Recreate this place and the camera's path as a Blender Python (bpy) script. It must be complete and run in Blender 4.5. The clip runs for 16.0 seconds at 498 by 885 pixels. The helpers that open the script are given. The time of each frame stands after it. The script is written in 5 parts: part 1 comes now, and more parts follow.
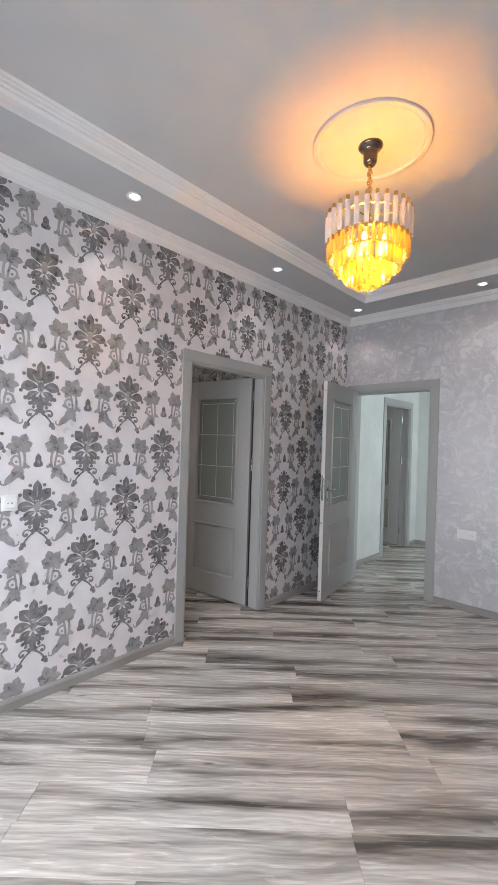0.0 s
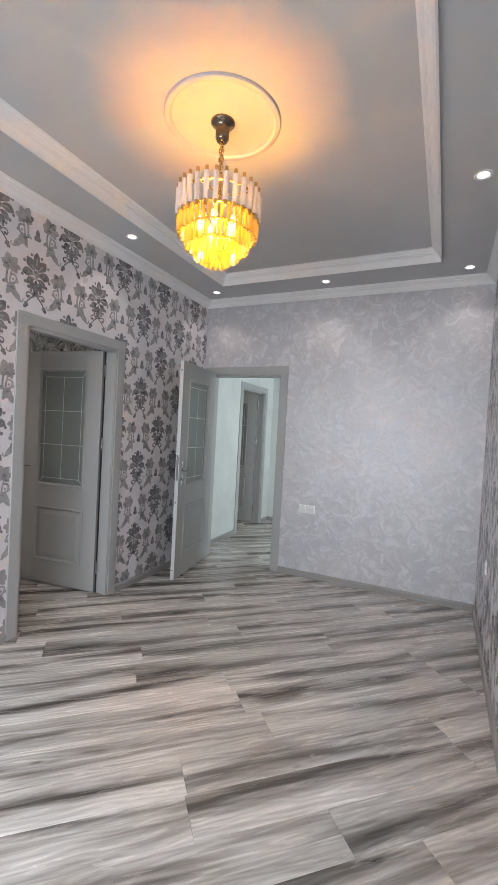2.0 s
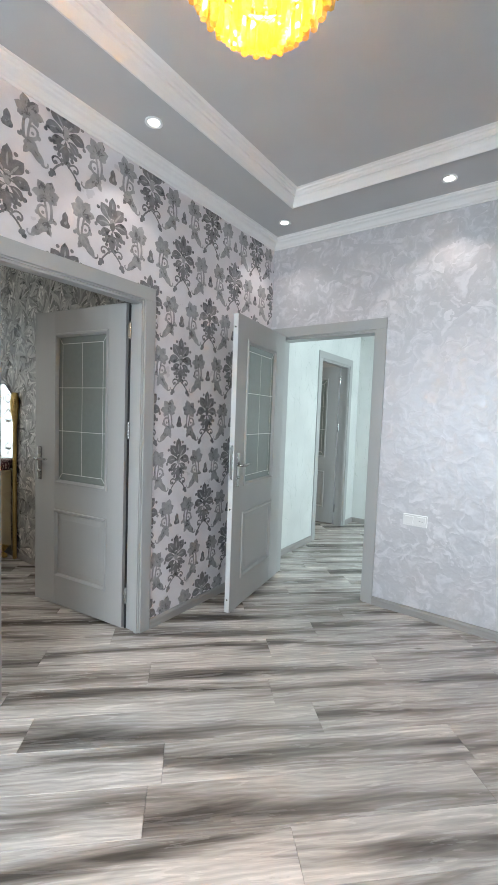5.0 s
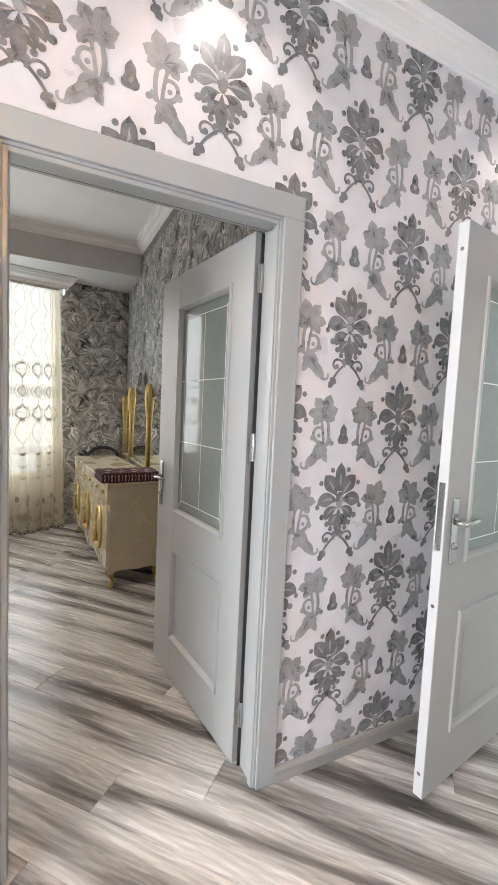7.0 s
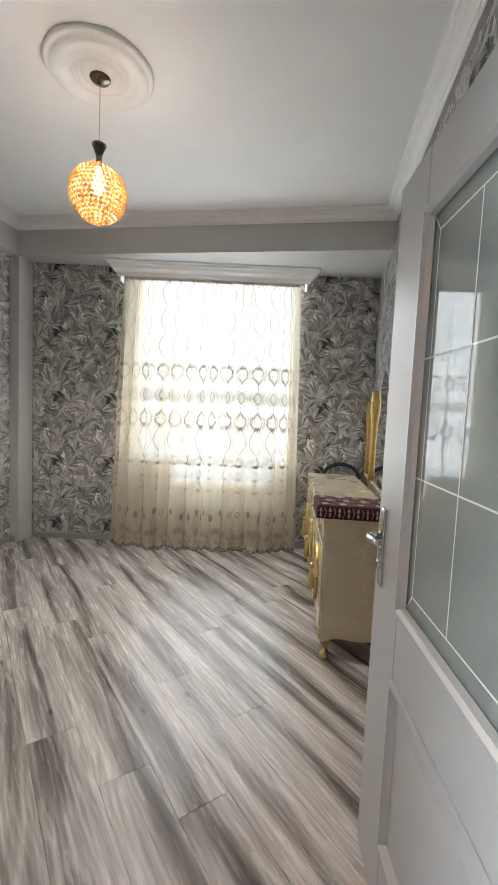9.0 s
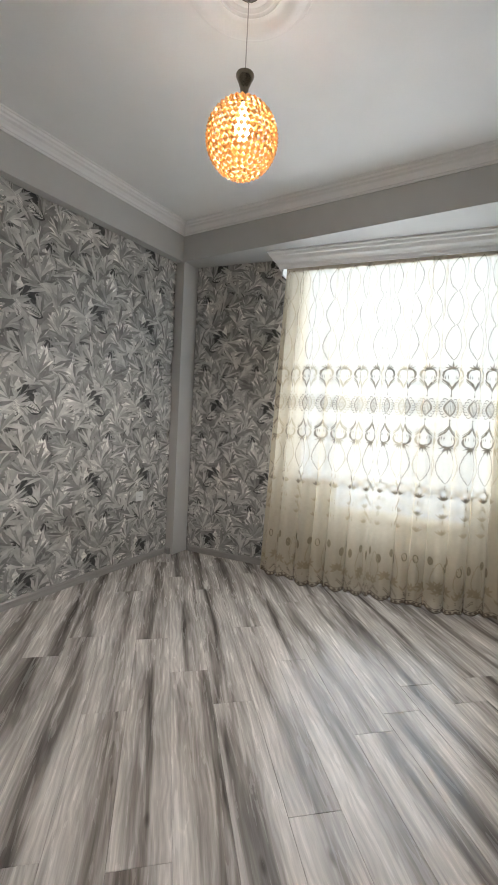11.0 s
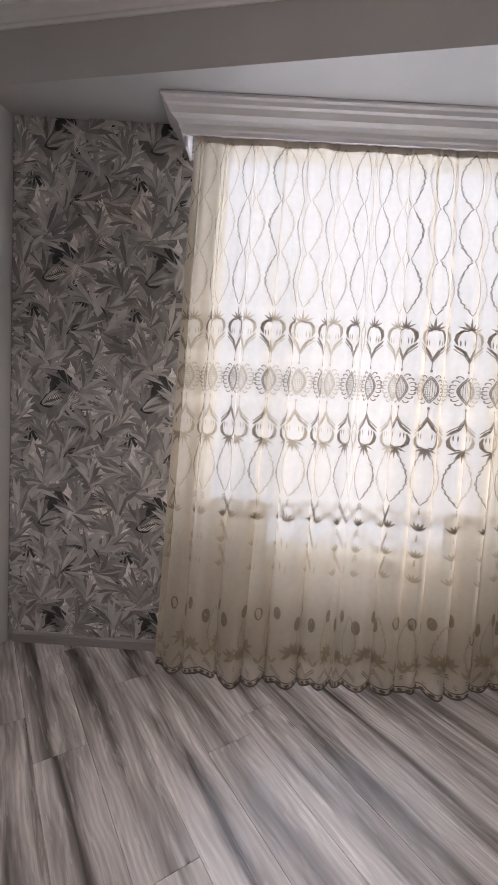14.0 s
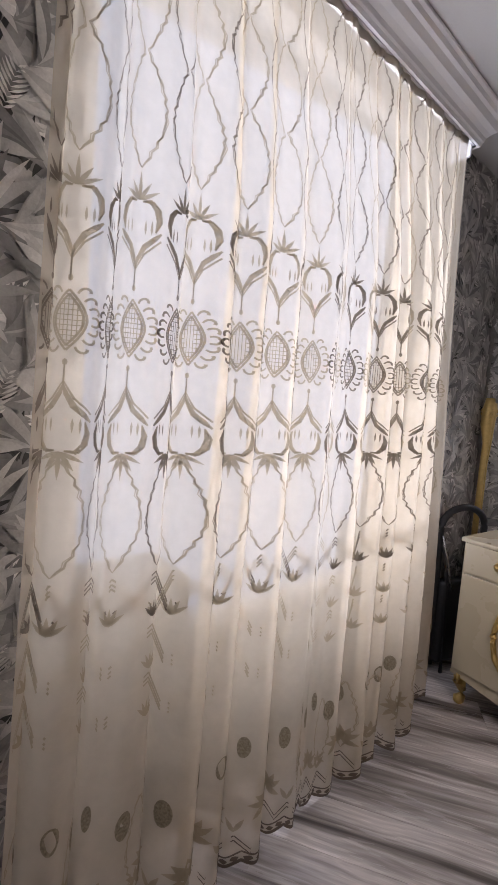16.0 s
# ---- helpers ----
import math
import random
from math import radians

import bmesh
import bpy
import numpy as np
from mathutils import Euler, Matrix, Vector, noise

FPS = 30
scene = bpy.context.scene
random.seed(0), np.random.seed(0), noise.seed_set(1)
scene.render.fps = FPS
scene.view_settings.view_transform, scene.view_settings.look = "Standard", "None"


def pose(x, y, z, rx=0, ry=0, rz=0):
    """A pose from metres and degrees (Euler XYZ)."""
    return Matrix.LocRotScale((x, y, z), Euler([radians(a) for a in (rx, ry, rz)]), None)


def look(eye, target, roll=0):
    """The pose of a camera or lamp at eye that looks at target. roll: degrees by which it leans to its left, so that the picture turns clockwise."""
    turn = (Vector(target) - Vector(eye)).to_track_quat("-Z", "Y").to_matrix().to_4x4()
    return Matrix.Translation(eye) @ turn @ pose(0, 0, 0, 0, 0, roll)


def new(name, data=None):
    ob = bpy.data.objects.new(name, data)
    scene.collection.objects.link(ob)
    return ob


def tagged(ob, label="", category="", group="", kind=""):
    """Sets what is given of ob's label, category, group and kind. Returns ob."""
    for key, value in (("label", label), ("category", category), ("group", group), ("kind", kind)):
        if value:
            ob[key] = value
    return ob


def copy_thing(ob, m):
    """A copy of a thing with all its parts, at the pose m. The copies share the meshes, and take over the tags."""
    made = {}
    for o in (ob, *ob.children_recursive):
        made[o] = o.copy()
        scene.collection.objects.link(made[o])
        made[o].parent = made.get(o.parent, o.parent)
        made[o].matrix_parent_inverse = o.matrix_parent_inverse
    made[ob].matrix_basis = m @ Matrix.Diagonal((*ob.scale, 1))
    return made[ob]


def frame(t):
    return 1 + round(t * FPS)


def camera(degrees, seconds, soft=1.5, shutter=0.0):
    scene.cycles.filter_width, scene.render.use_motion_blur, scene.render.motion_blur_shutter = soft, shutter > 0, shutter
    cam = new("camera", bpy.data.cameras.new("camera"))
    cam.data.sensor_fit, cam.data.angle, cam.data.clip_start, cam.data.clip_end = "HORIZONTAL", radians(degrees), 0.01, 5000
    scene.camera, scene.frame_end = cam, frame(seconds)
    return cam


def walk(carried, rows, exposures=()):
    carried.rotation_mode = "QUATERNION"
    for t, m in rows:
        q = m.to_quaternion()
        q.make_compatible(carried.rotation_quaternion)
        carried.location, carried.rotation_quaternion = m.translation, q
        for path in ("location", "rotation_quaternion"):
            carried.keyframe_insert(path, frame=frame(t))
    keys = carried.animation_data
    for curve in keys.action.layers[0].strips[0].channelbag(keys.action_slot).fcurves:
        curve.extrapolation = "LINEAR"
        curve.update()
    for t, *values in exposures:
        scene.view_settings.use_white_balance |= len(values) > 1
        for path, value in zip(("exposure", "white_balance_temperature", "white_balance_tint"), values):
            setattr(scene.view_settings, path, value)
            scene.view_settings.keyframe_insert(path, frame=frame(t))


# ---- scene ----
cam = camera(61.5, 16.0)
PATH = [
    (0, (0.301, 0.328, 1.465), (-1.072, 1.782, 1.467), 1.8),
    (0.5, (0.325, 0.369, 1.433), (-0.91, 1.942, 1.458), 2.2),
    (1, (0.338, 0.392, 1.436), (-0.738, 2.077, 1.464), 2.6),
    (1.5, (0.346, 0.403, 1.443), (-0.588, 2.171, 1.447), 2.9),
    (2, (0.366, 0.402, 1.439), (-0.481, 2.213, 1.388), 3.1),
    (2.5, (0.372, 0.404, 1.37), (-0.484, 2.206, 1.232), 3.0),
    (3, (0.296, 0.495, 1.365), (-0.6, 2.27, 1.155), 3.3),
    (3.2, (0.243, 0.565, 1.346), (-0.673, 2.33, 1.136), 3.2),
    (5.5, (-0.25, 1.653, 1.401), (-1.542, 3.177, 1.294), 2.3),
    (6, (-0.42, 1.903, 1.402), (-1.884, 3.26, 1.277), 2.5),
    (6.5, (-0.632, 2.144, 1.396), (-2.282, 3.265, 1.251), 2.7),
    (7, (-0.858, 2.372, 1.407), (-2.649, 3.248, 1.253), 2.7),
    (7.5, (-1.158, 2.424, 1.387), (-3.06, 3.02, 1.225), 2.6),
    (8, (-1.398, 2.494, 1.405), (-3.374, 2.753, 1.241), 2.4),
    (8.5, (-1.596, 2.665, 1.403), (-3.589, 2.645, 1.242), 2.4),
    (9, (-1.774, 2.722, 1.388), (-3.743, 2.407, 1.234), 2.6),
    (9.5, (-2.015, 2.714, 1.418), (-3.893, 2.041, 1.272), 2.9),
    (9.7, (-2.099, 2.695, 1.442), (-3.916, 1.876, 1.282), 3.0),
    (11.8, (-2.625, 2.429, 1.35), (-4.307, 1.355, 1.214), 3.1),
    (12, (-2.695, 2.389, 1.368), (-4.408, 1.366, 1.23), 3.0),
    (12.5, (-2.915, 2.269, 1.359), (-4.709, 1.397, 1.212), 3.1),
    (13, (-3.217, 2.137, 1.37), (-5.071, 1.403, 1.219), 3.1),
    (13.5, (-3.399, 1.817, 1.36), (-5.313, 1.26, 1.2), 3.4),
    (14, (-3.624, 1.537, 1.372), (-5.586, 1.188, 1.195), 3.6),
    (14.5, (-3.934, 1.318, 1.36), (-5.926, 1.261, 1.197), 4.0),
    (15, (-4.148, 1.095, 1.345), (-6.125, 1.361, 1.198), 4.0),
    (15.5, (-4.33, 0.93, 1.36), (-6.249, 1.477, 1.217), 4.5),
    (16, (-4.629, 0.764, 1.338), (-6.347, 1.776, 1.186), 4.4),
]
EXPOSURES = [(0.0, -0.68, 6700, 15), (3.2, -0.55, 6550, 12), (5.5, 0.12, 6350, 8), (6.5, 0.45, 6700, 12), (7.5, 0.62, 6750, 13), (8.5, 0.68, 6600, 13), (9.0, 0.62, 6550, 13), (9.5, 0.58, 6500, 13), (12.0, 0.47, 6250, 13), (12.5, 0.42, 6100, 13), (13.5, 0.28, 6350, 20), (14.5, 0.04, 6500, 30), (16.0, -0.06, 6450, 30)]
walk(cam, [(t, look(eye, target, roll)) for t, eye, target, roll in PATH], EXPOSURES)
# ---------------------------------------------------------------- light
world = bpy.data.worlds.new("world")
scene.world = world
world.use_nodes = True
wn = world.node_tree.nodes
sky = wn.new("ShaderNodeTexSky")
sky.sky_type, sky.sun_disc = "NISHITA", False
sky.sun_elevation, sky.sun_rotation = math.radians(42), math.radians(215)
world.node_tree.links.new(sky.outputs[0], wn["Background"].inputs[0])
wn["Background"].inputs[1].default_value = 0.10

sun = new("sun", bpy.data.lights.new("sun", "SUN"))
sun.data.energy, sun.data.angle, sun.data.color = 0.8, math.radians(12), (1.0, 0.96, 0.9)
sun.matrix_world = look((-6, -9, 12), (0, 0, 0))


def window_lamp(eye, target, w, h, watts, colour):
    lamp = new("window_light", bpy.data.lights.new("window_light", "AREA"))
    lamp.data.shape, lamp.data.size, lamp.data.size_y = "RECTANGLE", w, h
    lamp.data.energy, lamp.data.color = watts, colour
    lamp.matrix_world = look(eye, target)
    return lamp


# plan of the flat, metres
XW, YG, XR, YS = -2.135, 4.475, 0.675, -0.55       # living room
SOFFIT, TOP = 2.868, 2.942
XB, YL, YR, BTOP = -2.255, -0.197, 3.26, 3.035      # bedroom
BEAM, BEAMZ = -5.38, 2.725
HX, HY = -2.235, 6.80                              # hall
QX, QY, SPLAY = -5.575, -0.08, math.radians(9.37)  # splayed window wall
WIN = pose(QX, QY, 0, 0, 0, 90 + 9.37)             # x along the window wall, y away from the room


def win(s, off, z):
    """A point of the window wall: s along it, off metres into the room."""
    return WIN @ Vector((s, -off, z))


def window_point(s, off, z):
    p = win(s, off, z)
    return (p.x, p.y, p.z)


DAY = (0.80, 0.91, 1.0)
window_lamp(window_point(1.79, -0.004, 1.71), window_point(1.79, 1.0, 1.71), 1.60, 1.80, 38, DAY)
window_lamp(window_point(1.90, -0.004, 0.685), window_point(1.90, 1.0, 0.685), 1.04, 0.25, 2.4, DAY)
window_lamp((-0.75, YS - 0.10, 1.5), (-0.75, 2.0, -0.4), 2.2, 1.5, 165, (0.80, 0.91, 1.0))
# hall light through an assumed window on the unseen east side
window_lamp((1.35, 5.6, 1.7), (-2.0, 5.6, 1.5), 1.7, 1.6, 115, (0.81, 0.95, 1.0))
# warm light added for the side room, its source never in view
window_lamp((-4.75, 6.0, 1.6), (-2.0, 6.0, 1.4), 1.2, 1.4, 25, (1.0, 0.94, 0.82))

# ---------------------------------------------------------------- materials


def rgba(c):
    return (c[0], c[1], c[2], 1.0)


def grey(v):
    return (v, v, v)


def material(name, c1, c2, rough=0.5, metal=0.0, scale=6.0, bump=0.1, fine=90.0, stretch=(1, 1, 1), coat=0.0, spread=0.1, per_piece=0.0, sheen=0.0):
    """Two tones mixed by a broad noise and a fine one, with a fine relief and an uneven gloss."""
    m = bpy.data.materials.new(name)
    m.use_nodes = True
    t = m.node_tree
    b = t.nodes["Principled BSDF"]
    co = t.nodes.new("ShaderNodeTexCoord")
    mp = t.nodes.new("ShaderNodeMapping")
    mp.inputs["Scale"].default_value = stretch
    t.links.new(co.outputs["Object"], mp.inputs["Vector"])
    n1 = t.nodes.new("ShaderNodeTexNoise")
    n1.inputs["Scale"].default_value, n1.inputs["Detail"].default_value = scale, 5
    n2 = t.nodes.new("ShaderNodeTexNoise")
    n2.inputs["Scale"].default_value, n2.inputs["Detail"].default_value = fine, 4
    for n in (n1, n2):
        t.links.new(mp.outputs[0], n.inputs["Vector"])
    add = t.nodes.new("ShaderNodeMath")
    add.operation, add.inputs[1].default_value = "MULTIPLY_ADD", 0.35
    t.links.new(n2.outputs["Fac"], add.inputs[0])
    t.links.new(n1.outputs["Fac"], add.inputs[2])
    ramp = t.nodes.new("ShaderNodeMapRange")
    ramp.inputs["From Min"].default_value, ramp.inputs["From Max"].default_value = 0.45, 0.9
    t.links.new(add.outputs[0], ramp.inputs["Value"])
    mix = t.nodes.new("ShaderNodeMix")
    mix.data_type = "RGBA"
    mix.inputs["A"].default_value, mix.inputs["B"].default_value = rgba(c1), rgba(c2)
    t.links.new(ramp.outputs[0], mix.inputs["Factor"])
    colour = mix.outputs["Result"]
    if per_piece:
        geo = t.nodes.new("ShaderNodeNewGeometry")
        hsv = t.nodes.new("ShaderNodeHueSaturation")
        mr = t.nodes.new("ShaderNodeMapRange")
        mr.inputs["To Min"].default_value, mr.inputs["To Max"].default_value = 1 - per_piece, 1 + per_piece
        t.links.new(geo.outputs["Random Per Island"], mr.inputs["Value"])
        t.links.new(mr.outputs[0], hsv.inputs["Value"])
        t.links.new(colour, hsv.inputs["Color"])
        colour = hsv.outputs[0]
    t.links.new(colour, b.inputs["Base Color"])
    rr = t.nodes.new("ShaderNodeMapRange")
    rr.inputs["To Min"].default_value, rr.inputs["To Max"].default_value = max(0.02, rough - spread), min(1, rough + spread)
    t.links.new(n1.outputs["Fac"], rr.inputs["Value"])
    t.links.new(rr.outputs[0], b.inputs["Roughness"])
    b.inputs["Metallic"].default_value = metal
    b.inputs["Coat Weight"].default_value = coat
    b.inputs["Coat Roughness"].default_value = 0.06
    b.inputs["Sheen Weight"].default_value = sheen
    if bump:
        bp = t.nodes.new("ShaderNodeBump")
        bp.inputs["Strength"].default_value, bp.inputs["Distance"].default_value = bump, 0.002
        t.links.new(n2.outputs["Fac"], bp.inputs["Height"])
        t.links.new(bp.outputs[0], b.inputs["Normal"])
    return m


def glowing(name, colour, strength):
    m = bpy.data.materials.new(name)
    m.use_nodes = True
    b = m.node_tree.nodes["Principled BSDF"]
    b.inputs["Base Color"].default_value = rgba(colour)
    b.inputs["Emission Color"].default_value = rgba(colour)
    b.inputs["Emission Strength"].default_value = strength
    return m


def through_light(name, colour, clear, glow, gloss=0.0, rough=0.15):
    """Thin stuff that lets light through: part clear, part scattered to the far side, part shiny."""
    m = bpy.data.materials.new(name)
    m.use_nodes = True
    t = m.node_tree
    t.nodes.remove(t.nodes["Principled BSDF"])
    out = t.nodes["Material Output"]
    co = t.nodes.new("ShaderNodeTexCoord")
    weave = t.nodes.new("ShaderNodeTexNoise")
    weave.inputs["Scale"].default_value, weave.inputs["Detail"].default_value = 35, 6
    t.links.new(co.outputs["Object"], weave.inputs["Vector"])
    tone = t.nodes.new("ShaderNodeMix")
    tone.data_type = "RGBA"
    tone.inputs["A"].default_value, tone.inputs["B"].default_value = rgba([c * 0.86 for c in colour]), rgba(colour)
    t.links.new(weave.outputs["Fac"], tone.inputs["Factor"])
    tl, df, tr, gl = (t.nodes.new("ShaderNodeBsdf" + k) for k in ("Translucent", "Diffuse", "Transparent", "Glossy"))
    for n in (tl, df):
        t.links.new(tone.outputs["Result"], n.inputs["Color"])
    gl.inputs["Roughness"].default_value = rough
    a, b, c = (t.nodes.new("ShaderNodeMixShader") for _ in range(3))
    a.inputs[0].default_value, b.inputs[0].default_value, c.inputs[0].default_value = glow, clear, gloss
    t.links.new(df.outputs[0], a.inputs[1]); t.links.new(tl.outputs[0], a.inputs[2])
    t.links.new(a.outputs[0], b.inputs[1]); t.links.new(tr.outputs[0], b.inputs[2])
    t.links.new(b.outputs[0], c.inputs[1]); t.links.new(gl.outputs[0], c.inputs[2])
    t.links.new(c.outputs[0], out.inputs["Surface"])
    return m


def stucco(name):
    """Pearly trowelled plaster: short feathered strokes at all angles that catch the light."""
    m = material(name, (0.50, 0.495, 0.515), (0.56, 0.555, 0.575), rough=0.40, scale=3, bump=0.0, spread=0.05)
    t = m.node_tree
    b = t.nodes["Principled BSDF"]
    co = t.nodes.new("ShaderNodeTexCoord")
    cells = t.nodes.new("ShaderNodeTexVoronoi")
    cells.inputs["Scale"].default_value = 9.0
    bend = t.nodes.new("ShaderNodeTexNoise")
    bend.inputs["Scale"].default_value, bend.inputs["Detail"].default_value = 6.0, 3.0
    t.links.new(co.outputs["Object"], bend.inputs["Vector"])
    warp = t.nodes.new("ShaderNodeVectorMath")
    warp.operation, warp.inputs[1].default_value = "MULTIPLY_ADD", (0.35, 0.35, 0.35)
    t.links.new(bend.outputs["Color"], warp.inputs[0]); t.links.new(co.outputs["Object"], warp.inputs[2])
    t.links.new(warp.outputs[0], cells.inputs["Vector"])
    turn = t.nodes.new("ShaderNodeVectorRotate")
    turn.rotation_type, turn.inputs["Axis"].default_value = "AXIS_ANGLE", (0, 1, 0)
    ang = t.nodes.new("ShaderNodeMath")
    ang.operation, ang.inputs[1].default_value = "MULTIPLY", 9.0
    sep = t.nodes.new("ShaderNodeSeparateColor")
    t.links.new(cells.outputs["Color"], sep.inputs[0]); t.links.new(sep.outputs[0], ang.inputs[0]); t.links.new(ang.outputs[0], turn.inputs["Angle"])
    t.links.new(warp.outputs[0], turn.inputs["Vector"])
    mp = t.nodes.new("ShaderNodeMapping")
    mp.inputs["Scale"].default_value = (7.0, 7.0, 20.0)
    t.links.new(turn.outputs[0], mp.inputs["Vector"])
    strokes = t.nodes.new("ShaderNodeTexNoise")
    strokes.inputs["Scale"].default_value, strokes.inputs["Detail"].default_value = 1.0, 5.0
    t.links.new(mp.outputs[0], strokes.inputs["Vector"])
    tilt = t.nodes.new("ShaderNodeMath")
    tilt.operation, tilt.inputs[1].default_value = "MULTIPLY_ADD", 0.5
    t.links.new(strokes.outputs["Fac"], tilt.inputs[0]); t.links.new(cells.outputs["Distance"], tilt.inputs[2])
    bp = t.nodes.new("ShaderNodeBump")
    bp.inputs["Strength"].default_value, bp.inputs["Distance"].default_value = 0.30, 0.008
    t.links.new(tilt.outputs[0], bp.inputs["Height"])
    t.links.new(bp.outputs[0], b.inputs["Normal"])
    rr = t.nodes.new("ShaderNodeMapRange")
    rr.inputs["From Min"].default_value, rr.inputs["From Max"].default_value = 0.3, 0.7
    rr.inputs["To Min"].default_value, rr.inputs["To Max"].default_value = 0.40, 0.62
    t.links.new(strokes.outputs["Fac"], rr.inputs["Value"]); t.links.new(rr.outputs[0], b.inputs["Roughness"])
    b.inputs["Metallic"].default_value = 0.35
    pearl = t.nodes.new("ShaderNodeMapRange")
    pearl.interpolation_type = "SMOOTHSTEP"
    pearl.inputs["From Min"].default_value, pearl.inputs["From Max"].default_value = 0.42, 0.72
    t.links.new(strokes.outputs["Fac"], pearl.inputs["Value"])
    tone = t.nodes.new("ShaderNodeMix")
    tone.data_type = "RGBA"
    tone.inputs["B"].default_value = (0.69, 0.68, 0.70, 1.0)
    t.links.new(pearl.outputs[0], tone.inputs["Factor"])
    t.links.new(b.inputs["Base Color"].links[0].from_socket, tone.inputs["A"])
    t.links.new(tone.outputs["Result"], b.inputs["Base Color"])
    return m


def laminate(name):
    """Grey oak laminate: long dark streaks and grain along the board, each board its own cut."""
    m = bpy.data.materials.new(name)
    m.use_nodes = True
    t = m.node_tree
    b = t.nodes["Principled BSDF"]
    co = t.nodes.new("ShaderNodeTexCoord")
    info = t.nodes.new("ShaderNodeObjectInfo")
    shift = t.nodes.new("ShaderNodeVectorMath")
    shift.operation = "MULTIPLY_ADD"
    comb = t.nodes.new("ShaderNodeCombineXYZ")
    for k, f in ((0, 37.0), (1, 11.0), (2, 23.0)):
        mu = t.nodes.new("ShaderNodeMath")
        mu.operation, mu.inputs[1].default_value = "MULTIPLY", f
        t.links.new(info.outputs["Random"], mu.inputs[0])
        t.links.new(mu.outputs[0], comb.inputs[k])
    shift.inputs[1].default_value = (1, 1, 1)
    t.links.new(co.outputs["Object"], shift.inputs[0]); t.links.new(comb.outputs[0], shift.inputs[2])

    def noise(scale, detail, stretch, distort=0.0):
        mp = t.nodes.new("ShaderNodeMapping")
        mp.inputs["Scale"].default_value = stretch
        t.links.new(shift.outputs[0], mp.inputs["Vector"])
        n = t.nodes.new("ShaderNodeTexNoise")
        n.inputs["Scale"].default_value, n.inputs["Detail"].default_value, n.inputs["Distortion"].default_value = scale, detail, distort
        t.links.new(mp.outputs[0], n.inputs["Vector"])
        return n

    def ramp(src, stops):
        r = t.nodes.new("ShaderNodeValToRGB")
        while len(r.color_ramp.elements) < len(stops):
            r.color_ramp.elements.new(0.5)
        for e, (p, c) in zip(r.color_ramp.elements, stops):
            e.position, e.color = p, rgba(c)
        t.links.new(src, r.inputs[0])
        return r

    def blend(kind, fac, a, bb):
        x = t.nodes.new("ShaderNodeMix")
        x.data_type, x.blend_type = "RGBA", kind
        x.inputs["Factor"].default_value = fac
        t.links.new(a, x.inputs["A"]); t.links.new(bb, x.inputs["B"])
        return x.outputs["Result"]

    def math_node(op, a, bb, c=None):
        x = t.nodes.new("ShaderNodeMath")
        x.operation = op
        for slot, v in zip(x.inputs, (a, bb, c)):
            if isinstance(v, (int, float)):
                slot.default_value = v
            elif v is not None:
                t.links.new(v, slot)
        return x.outputs[0]

    # a dark heart wanders along each board between pale sapwood edges
    sep = t.nodes.new("ShaderNodeSeparateXYZ")
    t.links.new(co.outputs["Object"], sep.inputs[0])
    wander = noise(1.0, 2, (1.3, 0.0, 1))
    heart = math_node("MULTIPLY_ADD", info.outputs["Random"], 0.10, 0.055)
    line = math_node("MULTIPLY_ADD", wander.outputs["Fac"], 0.16, -0.08)
    away = math_node("ABSOLUTE", math_node("SUBTRACT", sep.outputs[1], math_node("ADD", heart, line)), 0.0)
    broad = noise(1.0, 5, (0.9, 11.0, 1), 0.9)
    level = math_node("MULTIPLY_ADD", math_node("MINIMUM", away, 0.085), 2.6, -0.115)
    tone = math_node("ADD", broad.outputs["Fac"], level)
    base = ramp(tone, [(0.26, (0.095, 0.084, 0.074)), (0.40, (0.265, 0.240, 0.218)), (0.52, (0.475, 0.442, 0.412)), (0.70, (0.66, 0.625, 0.59))])
    grain = noise(1.0, 8, (3.0, 34.0, 1), 1.2)
    g = ramp(grain.outputs["Fac"], [(0.30, (0.86, 0.855, 0.85)), (0.62, (1.05, 1.045, 1.04))])
    rings = t.nodes.new("ShaderNodeTexWave")
    rings.bands_direction = "Y"
    rings.inputs["Scale"].default_value, rings.inputs["Distortion"].default_value, rings.inputs["Detail"].default_value, rings.inputs["Detail Scale"].default_value = 13.0, 16.0, 3.0, 0.6
    mp = t.nodes.new("ShaderNodeMapping")
    mp.inputs["Scale"].default_value = (0.30, 1.0, 1)
    t.links.new(shift.outputs[0], mp.inputs["Vector"]); t.links.new(mp.outputs[0], rings.inputs["Vector"])
    w = ramp(rings.outputs["Fac"], [(0.0, (0.74, 0.735, 0.73)), (0.55, (1.0, 1.0, 1.0)), (0.90, (1.04, 1.04, 1.04)), (1.0, (1.25, 1.24, 1.22))])
    knots = t.nodes.new("ShaderNodeTexVoronoi")
    knots.inputs["Scale"].default_value = 2.2
    mk = t.nodes.new("ShaderNodeMapping")
    mk.inputs["Scale"].default_value = (0.9, 2.6, 1)
    t.links.new(shift.outputs[0], mk.inputs["Vector"]); t.links.new(mk.outputs[0], knots.inputs["Vector"])
    k = ramp(knots.outputs["Distance"], [(0.02, (0.35, 0.32, 0.29)), (0.075, (1.0, 1.0, 1.0))])
    c = blend("MULTIPLY", 1.0, base.outputs[0], g.outputs[0])
    c = blend("MULTIPLY", 0.45, c, w.outputs[0])
    pores = noise(1.0, 4, (9.0, 210.0, 1), 0.4)
    c = blend("MULTIPLY", 0.4, c, ramp(pores.outputs["Fac"], [(0.36, (0.74, 0.73, 0.72)), (0.56, (1.04, 1.04, 1.04))]).outputs[0])
